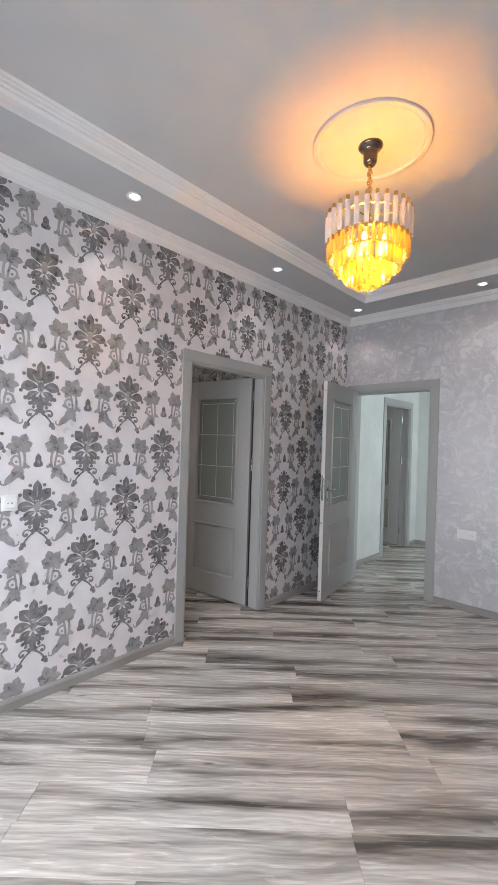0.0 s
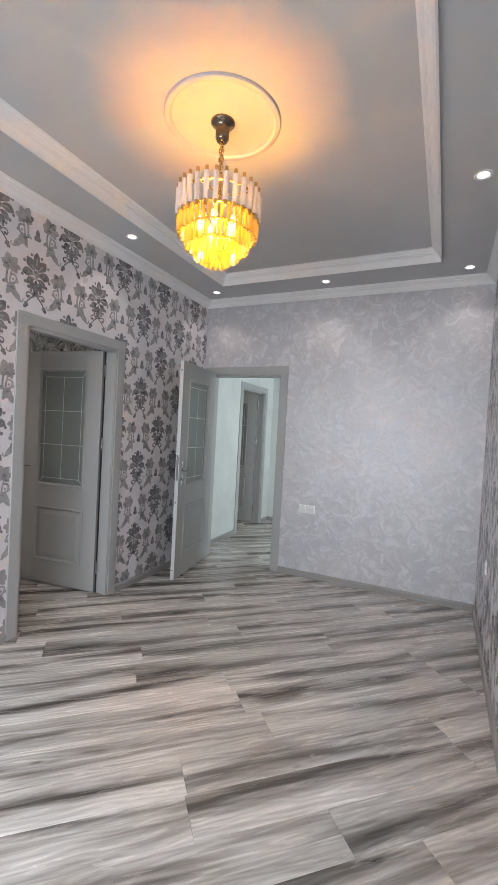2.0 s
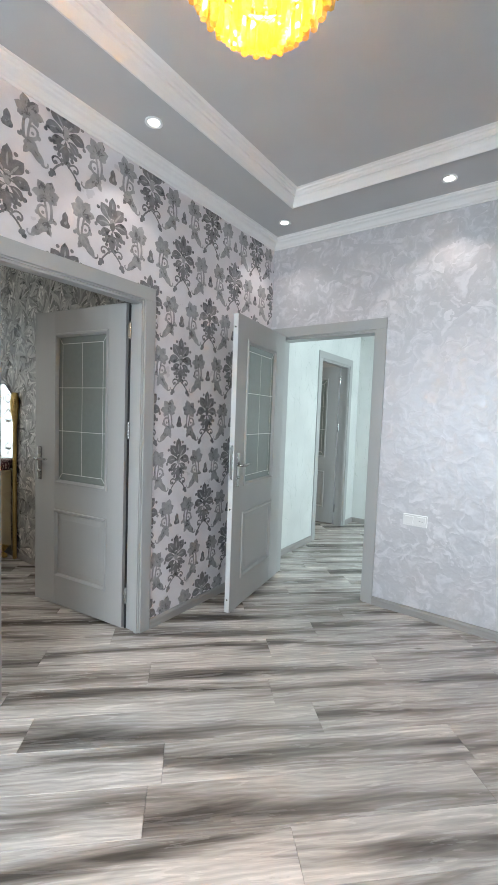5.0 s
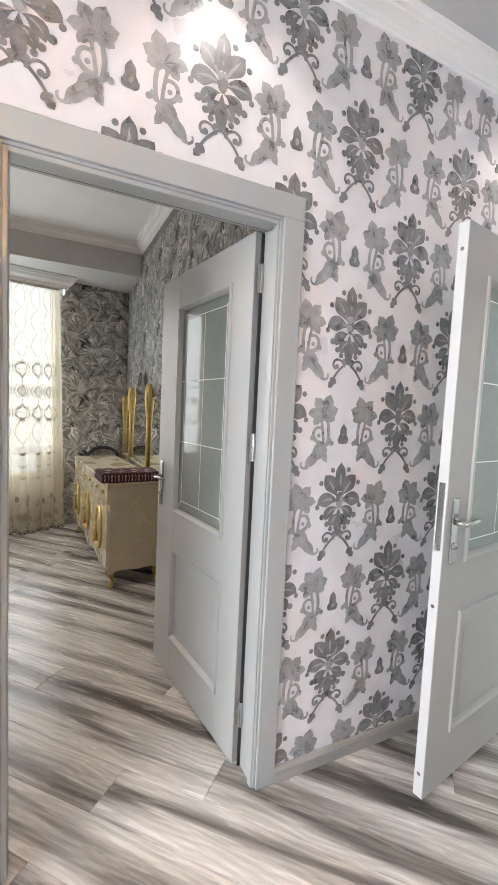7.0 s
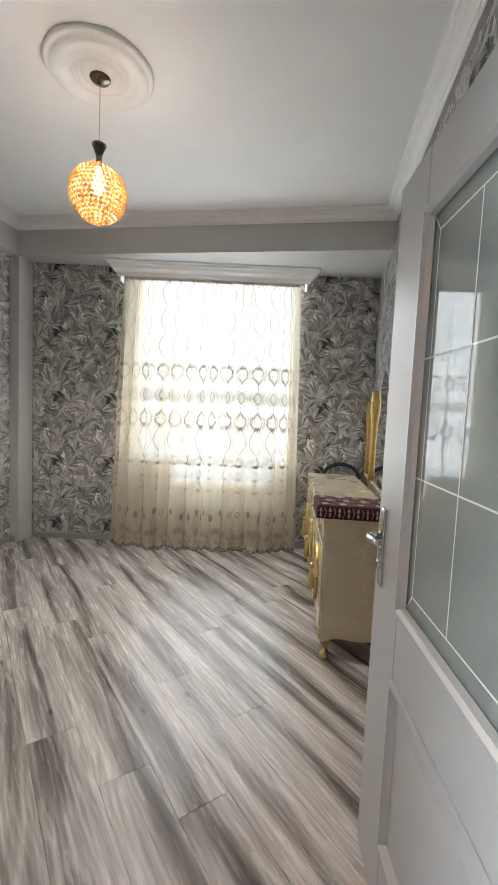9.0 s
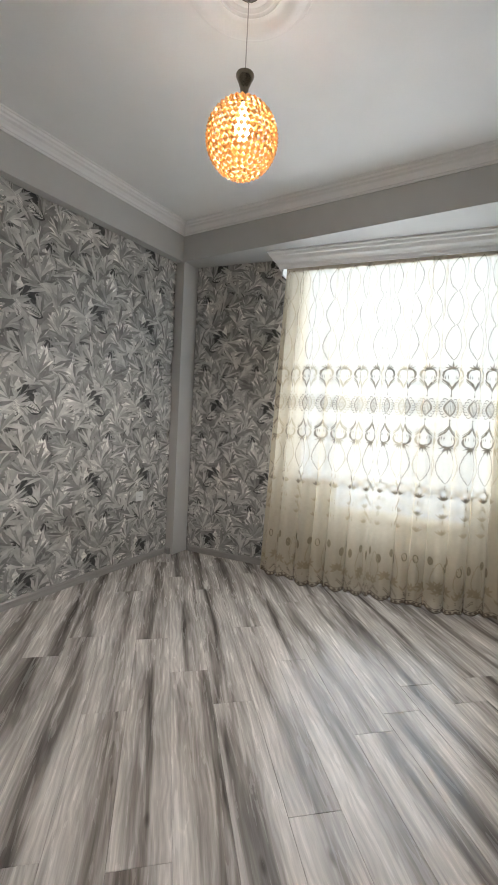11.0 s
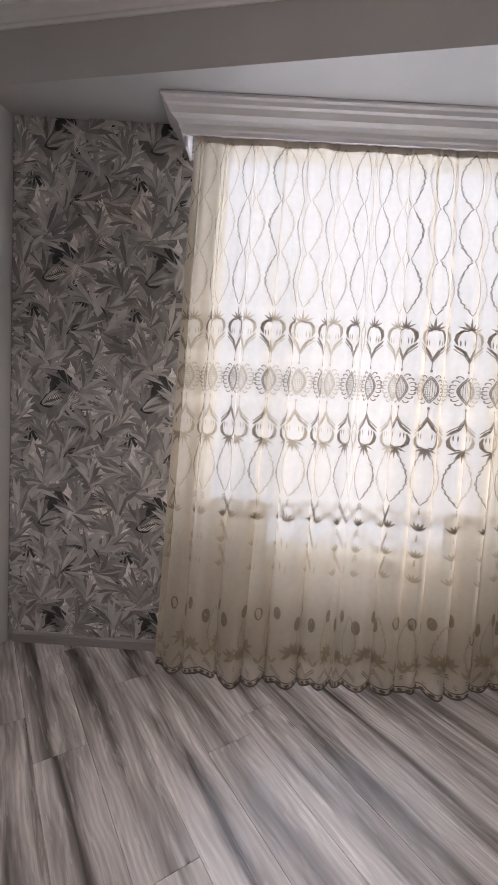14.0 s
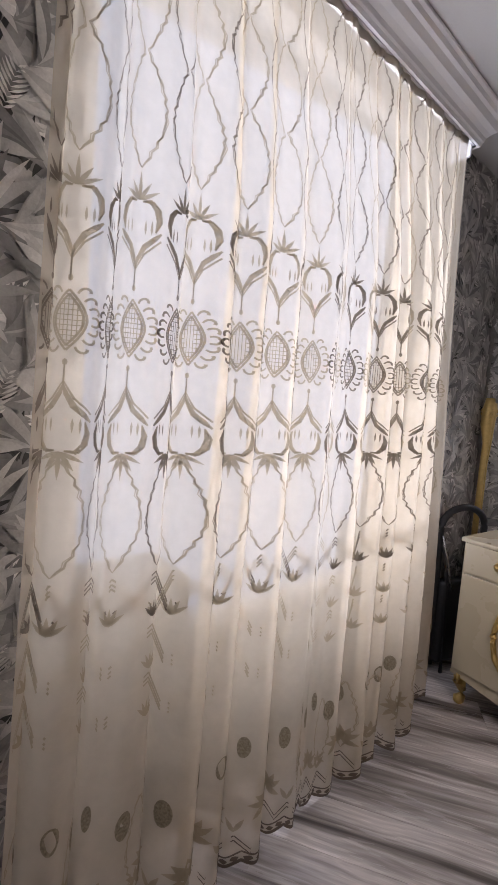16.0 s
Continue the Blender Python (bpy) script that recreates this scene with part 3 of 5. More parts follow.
def leaf(parent, m, gx0, gx1, width=0.85, height=2.03, thick=0.038):
    """A half-glazed panelled door leaf: hinge edge at x = 0, shown face at y = 0."""
    g0, g1, p0, p1 = 0.865, 1.875, 0.205, 0.672
    bm = bmesh.new()
    t = thick
    b = 0.003
    add_box(bm, 0, gx0, -t, 0, 0, height, bevel=b)
    add_box(bm, gx1, width, -t, 0, 0, height, bevel=b)
    for z0, z1 in ((0, p0), (p1, g0), (g1, height)):
        add_box(bm, gx0 - 0.001, gx1 + 0.001, -t + 0.001, -0.001, z0, z1, bevel=b)
    lf = part("leaf", bm, M_DOOR, parent, "pale grey half-glazed door leaf standing open")
    lf.matrix_local = m
    # raised lower panel with a bevelled surround, both faces
    bm = bmesh.new()
    add_box(bm, gx0, gx1, -t + 0.014, -0.014, p0, p1)
    for y, s in ((-0.014, 1), (-t + 0.014, -1)):
        a, c = 0.012, 0.060
        rect = [(gx0 + a, p0 + a), (gx1 - a, p0 + a), (gx1 - a, p1 - a), (gx0 + a, p1 - a)]
        inn = [(gx0 + c, p0 + c), (gx1 - c, p0 + c), (gx1 - c, p1 - c), (gx0 + c, p1 - c)]
        lo = [bm.verts.new((x, y + s * 0.001, z)) for x, z in rect]
        hi = [bm.verts.new((x, y + s * 0.011, z)) for x, z in inn]
        for k in range(4):
            bm.faces.new((lo[k], lo[(k + 1) % 4], hi[(k + 1) % 4], hi[k]))
        bm.faces.new(hi)
    bmesh.ops.recalc_face_normals(bm, faces=bm.faces)
    part("lower_panel", bm, M_DOOR, lf)
    # beads round panel and glass
    for name, z0, z1 in (("panel_bead", p0, p1), ("glazing_bead", g0, g1)):
        bm = bmesh.new()
        for y, s in ((0.0, 1), (-t, -1)):
            prof = [(0.006, 0.0), (0.003, 0.008), (-0.007, 0.009), (-0.015, 0.0), (-0.021, -0.014)]
            rows = []
            for o, d in prof:
                rows.append([bm.verts.new((x, y + s * d, z)) for x, z in ((gx0 - o, z0 - o), (gx1 + o, z0 - o), (gx1 + o, z1 + o), (gx0 - o, z1 + o))])
            for ra, rb in zip(rows, rows[1:]):
                for k in range(4):
                    bm.faces.new((ra[k], ra[(k + 1) % 4], rb[(k + 1) % 4], rb[k]))
        bmesh.ops.recalc_face_normals(bm, faces=bm.faces)
        part(name, bm, M_DOOR, lf)
    pane = part("glass_pane", boxed((gx0, gx1, -t / 2 - 0.003, -t / 2 + 0.003, g0, g1)), M_SATIN, lf, "frosted greenish glass with etched lines")
    bm = bmesh.new()
    x0, x1, z0, z1 = gx0 + 0.055, gx1 - 0.055, g0 + 0.065, g1 - 0.065
    for y, s in ((-t / 2 + 0.0045, 1), (-t / 2 - 0.0045, -1)):
        def line(ax, az, bx, bz, w=0.0022):
            d = Vector((bx - ax, bz - az)).normalized() * w
            o = Vector((-d.y, d.x))
            q = [(ax + o.x, az + o.y), (ax - o.x, az - o.y), (bx - o.x, bz - o.y), (bx + o.x, bz + o.y)]
            bm.faces.new([bm.verts.new((x, y, z)) for x, z in (q if s < 0 else q[::-1])])
        for xx in (x0, x1, (x0 + x1) / 2):
            line(xx, z0, xx, z1)
        for k in range(4):
            zz = z0 + (z1 - z0) * k / 3
            line(x0 if k in (0, 3) else gx0 + 0.02, zz, x1 if k in (0, 3) else gx1 - 0.02, zz)
        for xx, xe in ((x0, gx0 + 0.02), (x1, gx1 - 0.02)):
            line(xx, z0, xe, g0 + 0.02)
            line(xx, z1, xe, g1 - 0.02)
    part("etched_lines", bm, M_ETCH, lf)
    part("edge_band", boxed((width, width + 0.0015, -t + 0.002, -0.002, 0.004, height - 0.004)), M_EDGE, lf, "white edge of the leaf")
    # hinge edge, darkened in colour as if in shade
    part("edge_band", boxed((-0.0015, 0, -t + 0.002, -0.002, 0.004, height - 0.004)), M_EDGE_SHADE, lf, "hinge edge of the leaf, coloured grey for its shade")
    part("lock_plate", boxed((width + 0.0015, width + 0.004, -t / 2 - 0.011, -t / 2 + 0.011, 0.92, 1.16), bevel=0.001), M_STEEL, lf)
    bm = bmesh.new()
    for z in (0.09, 0.72, 1.94):
        tube(bm, [(width, -t / 2, z), (width + 0.003, -t / 2, z)], 0.007, 8)
    part("edge_screws", bm, M_STEEL, lf)
    lever(lf, width - 0.055, 1.02, 1, t)
    lever(lf, width - 0.055, 1.02, -1, t)
    return lf


def door(name, m, width, depth, leaf_pose, label, glass, casing=0.075, face_sides=(1, -1), step=-0.075):
    """A doorway: x along the wall, y = 0 the shown wall face, wall behind it at negative y."""
    r = root(name, m, label, "door", kind="structure")
    for s in face_sides:
        y0, y1 = (0.0, 0.012) if s > 0 else (-depth - 0.012, -depth)
        for nm, b in (("casing", (-casing, 0.004, y0, y1, 0, DTOP - 0.004)), ("casing", (width - 0.004, width + casing, y0, y1, 0, DTOP - 0.004)), ("casing", (-casing, width + casing, y0, y1, DTOP - 0.004, DTOP + casing))):
            part(nm, boxed(b, bevel=0.004), M_DOOR, r)
    y1 = -0.001
    for b in ((0.0, 0.012, -depth + 0.001, y1, 0, DTOP), (width - 0.012, width, -depth + 0.001, y1, 0, DTOP), (0.012, width - 0.012, -depth + 0.001, y1, DTOP - 0.012, DTOP)):
        part("jamb", boxed(b, bevel=0.002), M_DOOR, r)
    for b in ((0.012, 0.020, -0.034, -0.006, 0, DTOP - 0.012), (width - 0.026, width - 0.012, step, -0.006, 0, DTOP - 0.012), (0.020, width - 0.026, step, -0.006, DTOP - 0.026, DTOP - 0.012)):
        part("door_stop", boxed(b, bevel=0.003), M_DOOR, r)
    seal = (0.020, width - 0.026, step - 0.006, step, DTOP - 0.024, DTOP - 0.013)
    part("rubber_seal", boxed(seal), M_DARK, r)
    lf = leaf(r, leaf_pose, *glass)
    return r, lf


def hinges(parent, x, y, m=None):
    """Three butt hinges at a jamb: two plates and a knuckle each."""
    for z in (0.22, 1.27, 1.88):
        bm = bmesh.new()
        add_box(bm, x - 0.016, x + 0.016, y - 0.0015, y + 0.0015, z - 0.05, z + 0.05, bevel=0.001)
        tube(bm, [(x, y, z - 0.052), (x, y, z + 0.052)], 0.006, 10)
        for k in (-0.034, 0.0, 0.034):
            tube(bm, [(x + 0.01, y - 0.003, z + k), (x + 0.01, y + 0.003, z + k)], 0.004, 8)
        if m:
            bm.transform(m)
        part("hinge", bm, M_STEEL, parent, "bright steel butt hinge")


# first doorway: wall face at x = XW, seen from +x; local x runs along +y
m1 = pose(XW, D1A, 0, 0, 0, 90)            # local x = +y, local y = -x
m1 = m1 @ pose(D1B - D1A, 0, 0, 0, 0, 180)  # turn: local x = -y from the hinge side, local y = +x (into the living room)
inv = m1.inverted()
dir1 = math.degrees(math.atan2(-0.134, -0.991))
door_1, leaf_1 = door("door_1", m1, D1B - D1A, 0.12, inv @ pose(-2.252, 3.042, 0.015, 0, 0, dir1), "pale grey doorway with a half-glazed leaf open into the bedroom", (0.147, 0.638), step=-0.072)
hinges(door_1, 0.022, -0.108)
# black strip added for the shade in the gap behind the hinge edge
part("rubber_seal", boxed((0.0125, 0.024, -0.1185, -0.1125, 0.002, DTOP - 0.02)), M_DARK, door_1)
m2 = pose(D2A, YG, 0, 0, 0, 0) @ pose(D2B - D2A, 0, 0, 0, 0, 180)   # local y = -y world (into the living room)
inv = m2.inverted()
door_2, leaf_2 = door("door_2", m2, D2B - D2A, 0.13, inv @ pose(-1.969, 4.446, 0.030, 0, 0, -80.3), "pale grey doorway with a half-glazed leaf open into the living room", (0.187, 0.700), step=-0.125)
m3 = pose(HX, H3A, 0, 0, 0, 90) @ pose(H3B - H3A, 0, 0, 0, 0, 180)
inv = m3.inverted()
door_3, leaf_3 = door("door_3", m3, H3B - H3A, 0.12, inv @ pose(HX - 0.115, H3B - 0.045, 0.018, 0, 0, 187), "pale grey hall doorway with its glazed leaf open", (0.147, 0.638), step=-0.072)
hinges(door_3, 0.022, -0.108)

# ---------------------------------------------------------------- windows


def window(name, m, s0, s1, z0, z1, lights, label, sill=True):
    """A plastic window in an opening of the wall: x along it, y outwards."""
    r = root(name, m, label, "window", kind="structure")
    y0, y1, f = 0.09, 0.15, 0.055
    for b in ((s0, s0 + f, y0, y1, z0, z1), (s1 - f, s1, y0, y1, z0, z1), (s0 + f, s1 - f, y0, y1, z0, z0 + f), (s0 + f, s1 - f, y0, y1, z1 - f, z1)):
        part("window_frame", boxed(b, bevel=0.004), M_PVC, r)
    for k in range(1, lights):
        x = s0 + (s1 - s0) * k / lights
        part("mullion", boxed((x - 0.03, x + 0.03, y0, y1, z0 + f, z1 - f), bevel=0.004), M_PVC, r)
    for k in range(lights):
        a, b = s0 + (s1 - s0) * k / lights + 0.03, s0 + (s1 - s0) * (k + 1) / lights - 0.03
        p = part("pane", boxed((a, b, 0.115, 0.123, z0 + f - 0.01, z1 - f + 0.01)), M_CLEAR, r)
        p.visible_shadow = False
    if sill:
        part("window_sill", boxed((s0 - 0.03, s1 + 0.03, -0.03, y0, z0 - 0.03, z0), bevel=0.006), M_PVC, r)
    return r


w1 = window("window_1", WIN, WS0, WS1, WZ0, WZ1, 1, "white plastic bedroom window behind the sheer curtain", False)
window("window_2", pose(0, YS, 0, 0, 0, 180), -S1, -S0, SZ0, SZ1, 3, "white plastic living room window")
# unseen opening, added to let light into the hall
window("window_3", pose(1.2, 0, 0, 0, 0, -90), -6.4, -4.8, 0.9, 2.45, 2, "white plastic hall window, assumed out of view to light the hall")
# unseen too, an assumed source for the brightness of the side room
window("window_4", pose(-4.6, 0, 0, 0, 0, 90), 5.4, 6.6, 0.9, 2.3, 2, "white plastic side room window, added unseen to light the room")

# bright overcast distance beyond the bedroom window
M_FAR = glowing("overcast_sky_white", (0.68, 0.85, 1.0), 0.58)
bm = boxed((-6.0, 9.0, 3.4, 3.45, -3.0, 7.0))
bm.transform(WIN)
structure("backdrop", bm, M_FAR, "plain pale overcast sky beyond the window", "backdrop")

# ---------------------------------------------------------------- printed and stitched patterns


class Shapes:
    """Flat pattern pieces in a plane, as points and faces; every piece lies a hair above the one before."""

    def __init__(self):
        self.v, self.f, self.n = [], [], 0

    def strip(self, pts, widths):
        base = len(self.v)
        k = len(pts)
        for i, (x, y) in enumerate(pts):
            a, b = pts[max(0, i - 1)], pts[min(k - 1, i + 1)]
            dx, dy = b[0] - a[0], b[1] - a[1]
            d = math.hypot(dx, dy) or 1.0
            w = widths[i] / 2
            self.v.append((x - dy / d * w, y + dx / d * w, self.n))
            self.v.append((x + dy / d * w, y - dx / d * w, self.n))
        for i in range(k - 1):
            j = base + 2 * i
            self.f.append((j, j + 1, j + 3, j + 2))
        self.n += 1

    def leaf(self, x, y, ang, length, width, bend=0.0, n=6, full=0.8):
        pts, ws = [], []
        a = math.radians(ang)
        for i in range(n + 1):
            t = i / n
            pts.append((x, y))
            ws.append(max(0.0006, width * math.sin(math.pi * t ** full)))
            x += math.cos(a) * length / n
            y += math.sin(a) * length / n
            a += math.radians(bend) / n
        self.strip(pts, ws)
        return pts[-1]

    def lobed(self, x, y, ang, length, width, bend=0.0, lobes=3, depth=0.4):
        """A leaf whose margin swells into forward-pointing lobes, drawn along a bent midrib."""
        n = lobes * 5
        a = math.radians(ang)
        left, right = [], []
        for i in range(n + 1):
            t = i / n
            swell = abs(math.sin(math.pi * lobes * t ** 0.85))
            w = 0.5 * width * math.sin(math.pi * (0.06 + 0.94 * t) ** 0.62) ** 0.85 * (1 - depth + depth * swell)
            fx, fy = math.cos(a), math.sin(a)
            push = 0.10 * length * swell * math.sin(math.pi * t)
            left.append((x - fy * w + fx * push, y + fx * w + fy * push, self.n))
            right.append((x + fy * w + fx * push, y - fx * w + fy * push, self.n))
            x += fx * length / n
            y += fy * length / n
            a += math.radians(bend) / n
        base = len(self.v)
        self.v += left + right
        for i in range(n):
            self.f.append((base + i, base + n + 1 + i, base + n + 2 + i, base + i + 1))
        self.n += 1

    def disc(self, x, y, rx, ry=None, n=10):
        ry = ry or rx
        base = len(self.v)
        self.v += [(x + rx * math.cos(2 * math.pi * k / n), y + ry * math.sin(2 * math.pi * k / n), self.n) for k in range(n)]
        self.f.append(tuple(range(base, base + n)))
        self.n += 1

    def curl(self, x, y, ang, length, turn, w0, w1, n=12):
        pts, ws = [], []
        a = math.radians(ang)
        for i in range(n + 1):
            t = i / n
            pts.append((x, y))
            ws.append(w0 + (w1 - w0) * t)
            x += math.cos(a) * length / n
            y += math.sin(a) * length / n
            a += math.radians(turn) / n * (0.4 + 1.2 * t)
        self.strip(pts, ws)
        return pts[-1]

    def frond(self, x, y, ang, length, blades, blade, width, bend=0.0):
        a = math.radians(ang)
        for i in range(blades):
            t = (i + 0.5) / blades
            size = blade * (0.55 + 0.9 * t * (1 - t) * 2) * (1.0 - 0.35 * t)
            for side in (1, -1):
                self.leaf(x, y, math.degrees(a) + side * (62 - 34 * t), size, width, -side * 18, 3)
                self.n -= 1
            x += math.cos(a) * length / blades
            y += math.sin(a) * length / blades
            a += math.radians(bend) / blades
        self.n += 1


def repeat(shapes, cells, place, inside, step, name, mat, parent):
    """Lays copies of the shapes at the cells (a, b) of a surface; place(a, b, height) gives the point in the world."""
    verts, faces = [], []
    src = shapes.v
    for ca, cb in cells:
        base = len(verts)
        for a, b, n in src:
            verts.append(place(ca + a, cb + b, 0.0007 + n * step))
        for f in shapes.f:
            a = sum(src[i][0] for i in f) / len(f) + ca
            b = sum(src[i][1] for i in f) / len(f) + cb
            if inside(a, b):
                faces.append(tuple(base + i for i in f))
    me = bpy.data.meshes.new(name)
    me.from_pydata(verts, [], faces)
    me.materials.append(mat)
    ob = new(name, me)
    ob.parent = parent
    return tagged(ob, kind="stuff")


def damask():
    """One repeat of the damask: a tall blossom, a lyre below it, lobed leaves on double stems and a bud."""
    dark, soft, vein = Shapes(), Shapes(), Shapes()
    for k in (1, -1):
        def turned(ang):
            return ang if k > 0 else 180 - ang

        def lobed(s, x, y, ang, ln, w, bend=0.0, lobes=3, depth=0.42):
            s.lobed(k * x, y, turned(ang), ln, w, k * bend, lobes, depth)

        def petal(x, y, ang, ln, w, bend=0.0, full=1.25):
            dark.leaf(k * x, y, turned(ang), ln, w, k * bend, 8, full)
            vein.leaf(k * x, y, turned(ang), ln * 0.80, w * 0.16, k * bend * 0.8, 6, 0.9)

        def curl(s, x, y, ang, ln, turn, w0, w1):
            s.curl(k * x, y, turned(ang), ln, k * turn, w0, w1)

        # blossom
        petal(0.008, 0.006, 60, 0.108, 0.062, -16, 1.4)
        petal(0.006, -0.012, 26, 0.102, 0.058, -70, 1.35)
        petal(0.006, -0.034, -8, 0.078, 0.044, -75, 1.25)
        petal(0.002, -0.060, -34, 0.062, 0.042, -50, 1.1)
        for px, py, r in ((0.038, 0.112, 0.010), (0.088, 0.062, 0.010), (0.100, -0.030, 0.010), (0.076, -0.068, 0.012), (0.052, -0.096, 0.011), (0.034, -0.116, 0.010), (0.018, -0.134, 0.009)):
            dark.disc(k * px, py, r)
        # lyre
        curl(dark, 0.003, -0.140, -36, 0.112, -44, 0.009, 0.010)
        curl(dark, 0.014, -0.158, 66, 0.098, -270, 0.008, 0.010)
        dark.disc(k * 0.050, -0.158, 0.010)
        lobed(dark, 0.058, -0.200, -60, 0.046, 0.036, 10, 2)
        # fan-shaped leaf on a double stem
        for ang, ln, w, bend in ((170, 0.050, 0.044, 50), (138, 0.068, 0.056, 30), (104, 0.086, 0.064, 4), (68, 0.082, 0.060, -24), (34, 0.074, 0.052, -60), (0, 0.056, 0.040, -80)):
            lobed(soft, 0.092, -0.348, ang, ln * 1.05, w * 1.05, bend, 2, 0.34)
            vein.leaf(k * 0.092, -0.348, turned(ang), ln * 0.74, 0.0045, k * bend * 0.8, 5, 0.9)
        soft.disc(k * 0.092, -0.346, 0.014)
        curl(soft, 0.078, -0.350, -104, 0.105, 40, 0.013, 0.014)
        curl(soft, 0.106, -0.352, -104, 0.100, 14, 0.011, 0.012)
        # scrolled leaves at its foot
        curl(soft, 0.088, -0.446, 4, 0.120, 250, 0.018, 0.010)
        soft.disc(k * 0.140, -0.424, 0.011)
        soft.disc(k * 0.112, -0.416, 0.008)
        curl(soft, 0.092, -0.450, 190, 0.050, -150, 0.012, 0.008)
        soft.disc(k * 0.052, -0.444, 0.010)
        for ang, ln, w, bend in ((-26, 0.086, 0.044, -70), (-50, 0.112, 0.054, 10), (-84, 0.066, 0.036, -50)):
            lobed(soft, 0.088, -0.452, ang, ln * 1.05, w * 1.05, bend, 2, 0.34)
            vein.leaf(k * 0.088, -0.452, turned(ang), ln * 0.74, 0.0045, k * bend * 0.8, 5, 0.9)
        curl(soft, 0.152, -0.532, -30, 0.052, 190, 0.010, 0.007)
        soft.disc(k * 0.128, -0.506, 0.010)
    dark.lobed(0, 0.030, 90, 0.112, 0.064, 0, 2, 0.22)
    vein.leaf(0, 0.045, 90, 0.066, 0.010)
    dark.leaf(0, -0.150, 90, 0.115, 0.040)
    vein.disc(0, -0.004, 0.017, 0.032, 16)
    dark.disc(0, -0.010, 0.011, 0.020, 12)
    dark.lobed(0, -0.446, 90, 0.078, 0.044, 0, 2, 0.30)
    vein.disc(0, -0.420, 0.008, 0.012)
    for k in (1, -1):
        dark.leaf(k * 0.006, -0.444, 90 - k * 60, 0.030, 0.014, k * 50)
    return dark, soft, vein


DAMASK = damask()


def damask_wall(parent, place, a0, a1, y_phase, holes):
    cells = []
    for col in range(-14, 14):
        a = y_phase + col * 0.2725
        if not a0 - 0.3 < a < a1 + 0.3:
            continue
        for row in range(0, 7):
            cells.append((a, 0.425 + (row - 1) * 0.658 + (0.329 if col % 2 else 0.0)))

    def inside(a, b):
        return a0 < a < a1 and 0.05 < b < 2.84 and not any(h[0] < a < h[1] and b < h[2] for h in holes)
    for s, mat, lift in zip(DAMASK, (M_DAMASK, M_DAMASK_SOFT, M_DAMASK_VEIN), (0.0004, 0.0, 0.0022)):
        repeat(s, cells, lambda a, b, h, lift=lift: place(a, b, h + lift), inside, 0.00002, "damask_print", mat, parent)


damask_wall(wall_w, lambda a, b, h: (XW + h, a, b), YS, YG, 1.214, [(D1A - 0.06, D1B + 0.06, DTOP + 0.06)])
damask_wall(wall_r, lambda a, b, h: (XR - h, a, b), YS, YG, 1.35, [])


def jungle():
    """One repeat of the leaf paper in three greys: overlapping plumes of narrow leaves, striped leaves and dark sprays."""
    rnd = random.Random(5)
    dark, mid, light = Shapes(), Shapes(), Shapes()

    def plume(s, x, y, ang, size, blades, spread, wide):
        """A one-sided fan of narrow blades that part from a short curved stem."""
        for k in range(blades):
            t = k / (blades - 1)
            a = ang + (t - 0.5) * spread + rnd.uniform(-5, 5)
            ln = size * (0.62 + 0.38 * math.sin(math.pi * (0.15 + 0.75 * t))) * rnd.uniform(0.85, 1.12)
            px = x + math.cos(math.radians(ang)) * size * 0.35 * t + rnd.uniform(-0.006, 0.006)
            py = y + math.sin(math.radians(ang)) * size * 0.35 * t + rnd.uniform(-0.006, 0.006)
            s.leaf(px, py, a, ln, wide * rnd.uniform(0.7, 1.25), (t - 0.5) * 55 + rnd.uniform(-15, 15), 7, 0.9)

    def striped(x, y, ang, ln, width):
        """A broad dark leaf crossed by pale slanting ribs."""
        a = math.radians(ang)
        dark.leaf(x, y, ang, ln, width, 20, 7)
        for k in range(9):
            t = 0.12 + 0.80 * k / 9
            w = width * 0.62 * math.sin(math.pi * t ** 0.8)
            px, py = x + math.cos(a) * ln * t, y + math.sin(a) * ln * t
            for sd in (1, -1):
                light.leaf(px, py, ang + sd * 48, w, ln * 0.045, -sd * 14, 3)
    for k in range(34):
        x, y, a = rnd.uniform(0, 0.53), rnd.uniform(0, 0.64), rnd.uniform(20, 160) + 180 * (rnd.random() < 0.3)
        mid.leaf(x, y, a, rnd.uniform(0.10, 0.20), rnd.uniform(0.035, 0.075), rnd.uniform(-70, 70), 6)
    for k in range(36):
        plume(mid, rnd.uniform(0, 0.53), rnd.uniform(0, 0.64), rnd.uniform(-20, 200), rnd.uniform(0.11, 0.18), 9, rnd.uniform(60, 120), 0.024)
    for x, y, a, size in ((0.20, 0.12, 65, 0.15), (0.17, 0.14, 150, 0.12), (0.43, 0.40, 110, 0.15), (0.47, 0.38, 30, 0.11), (0.08, 0.48, 45, 0.14), (0.36, 0.00, 85, 0.12), (0.05, 0.30, -20, 0.11), (0.30, 0.28, 170, 0.12), (0.26, 0.56, 20, 0.12)):
        plume(light, x, y, a, size, 10, rnd.uniform(70, 110), 0.022)
    for x, y, a in ((0.34, 0.20, 20), (0.10, 0.60, -15), (0.22, 0.36, 160), (0.50, 0.16, 75)):
        striped(x, y, a, 0.135, 0.075)
    for x, y, a in ((0.38, 0.24, 58), (0.15, 0.36, -50), (0.44, 0.56, 62), (0.03, 0.06, 120), (0.28, 0.08, -40), (0.50, 0.30, 140)):
        plume(dark, x, y, a, 0.12, 8, 110, 0.016)
    for k in range(12):
        dark.leaf(rnd.uniform(0, 0.53), rnd.uniform(0, 0.64), rnd.uniform(0, 360), 0.07, 0.010, rnd.uniform(-60, 60), 4)
    return dark, mid, light


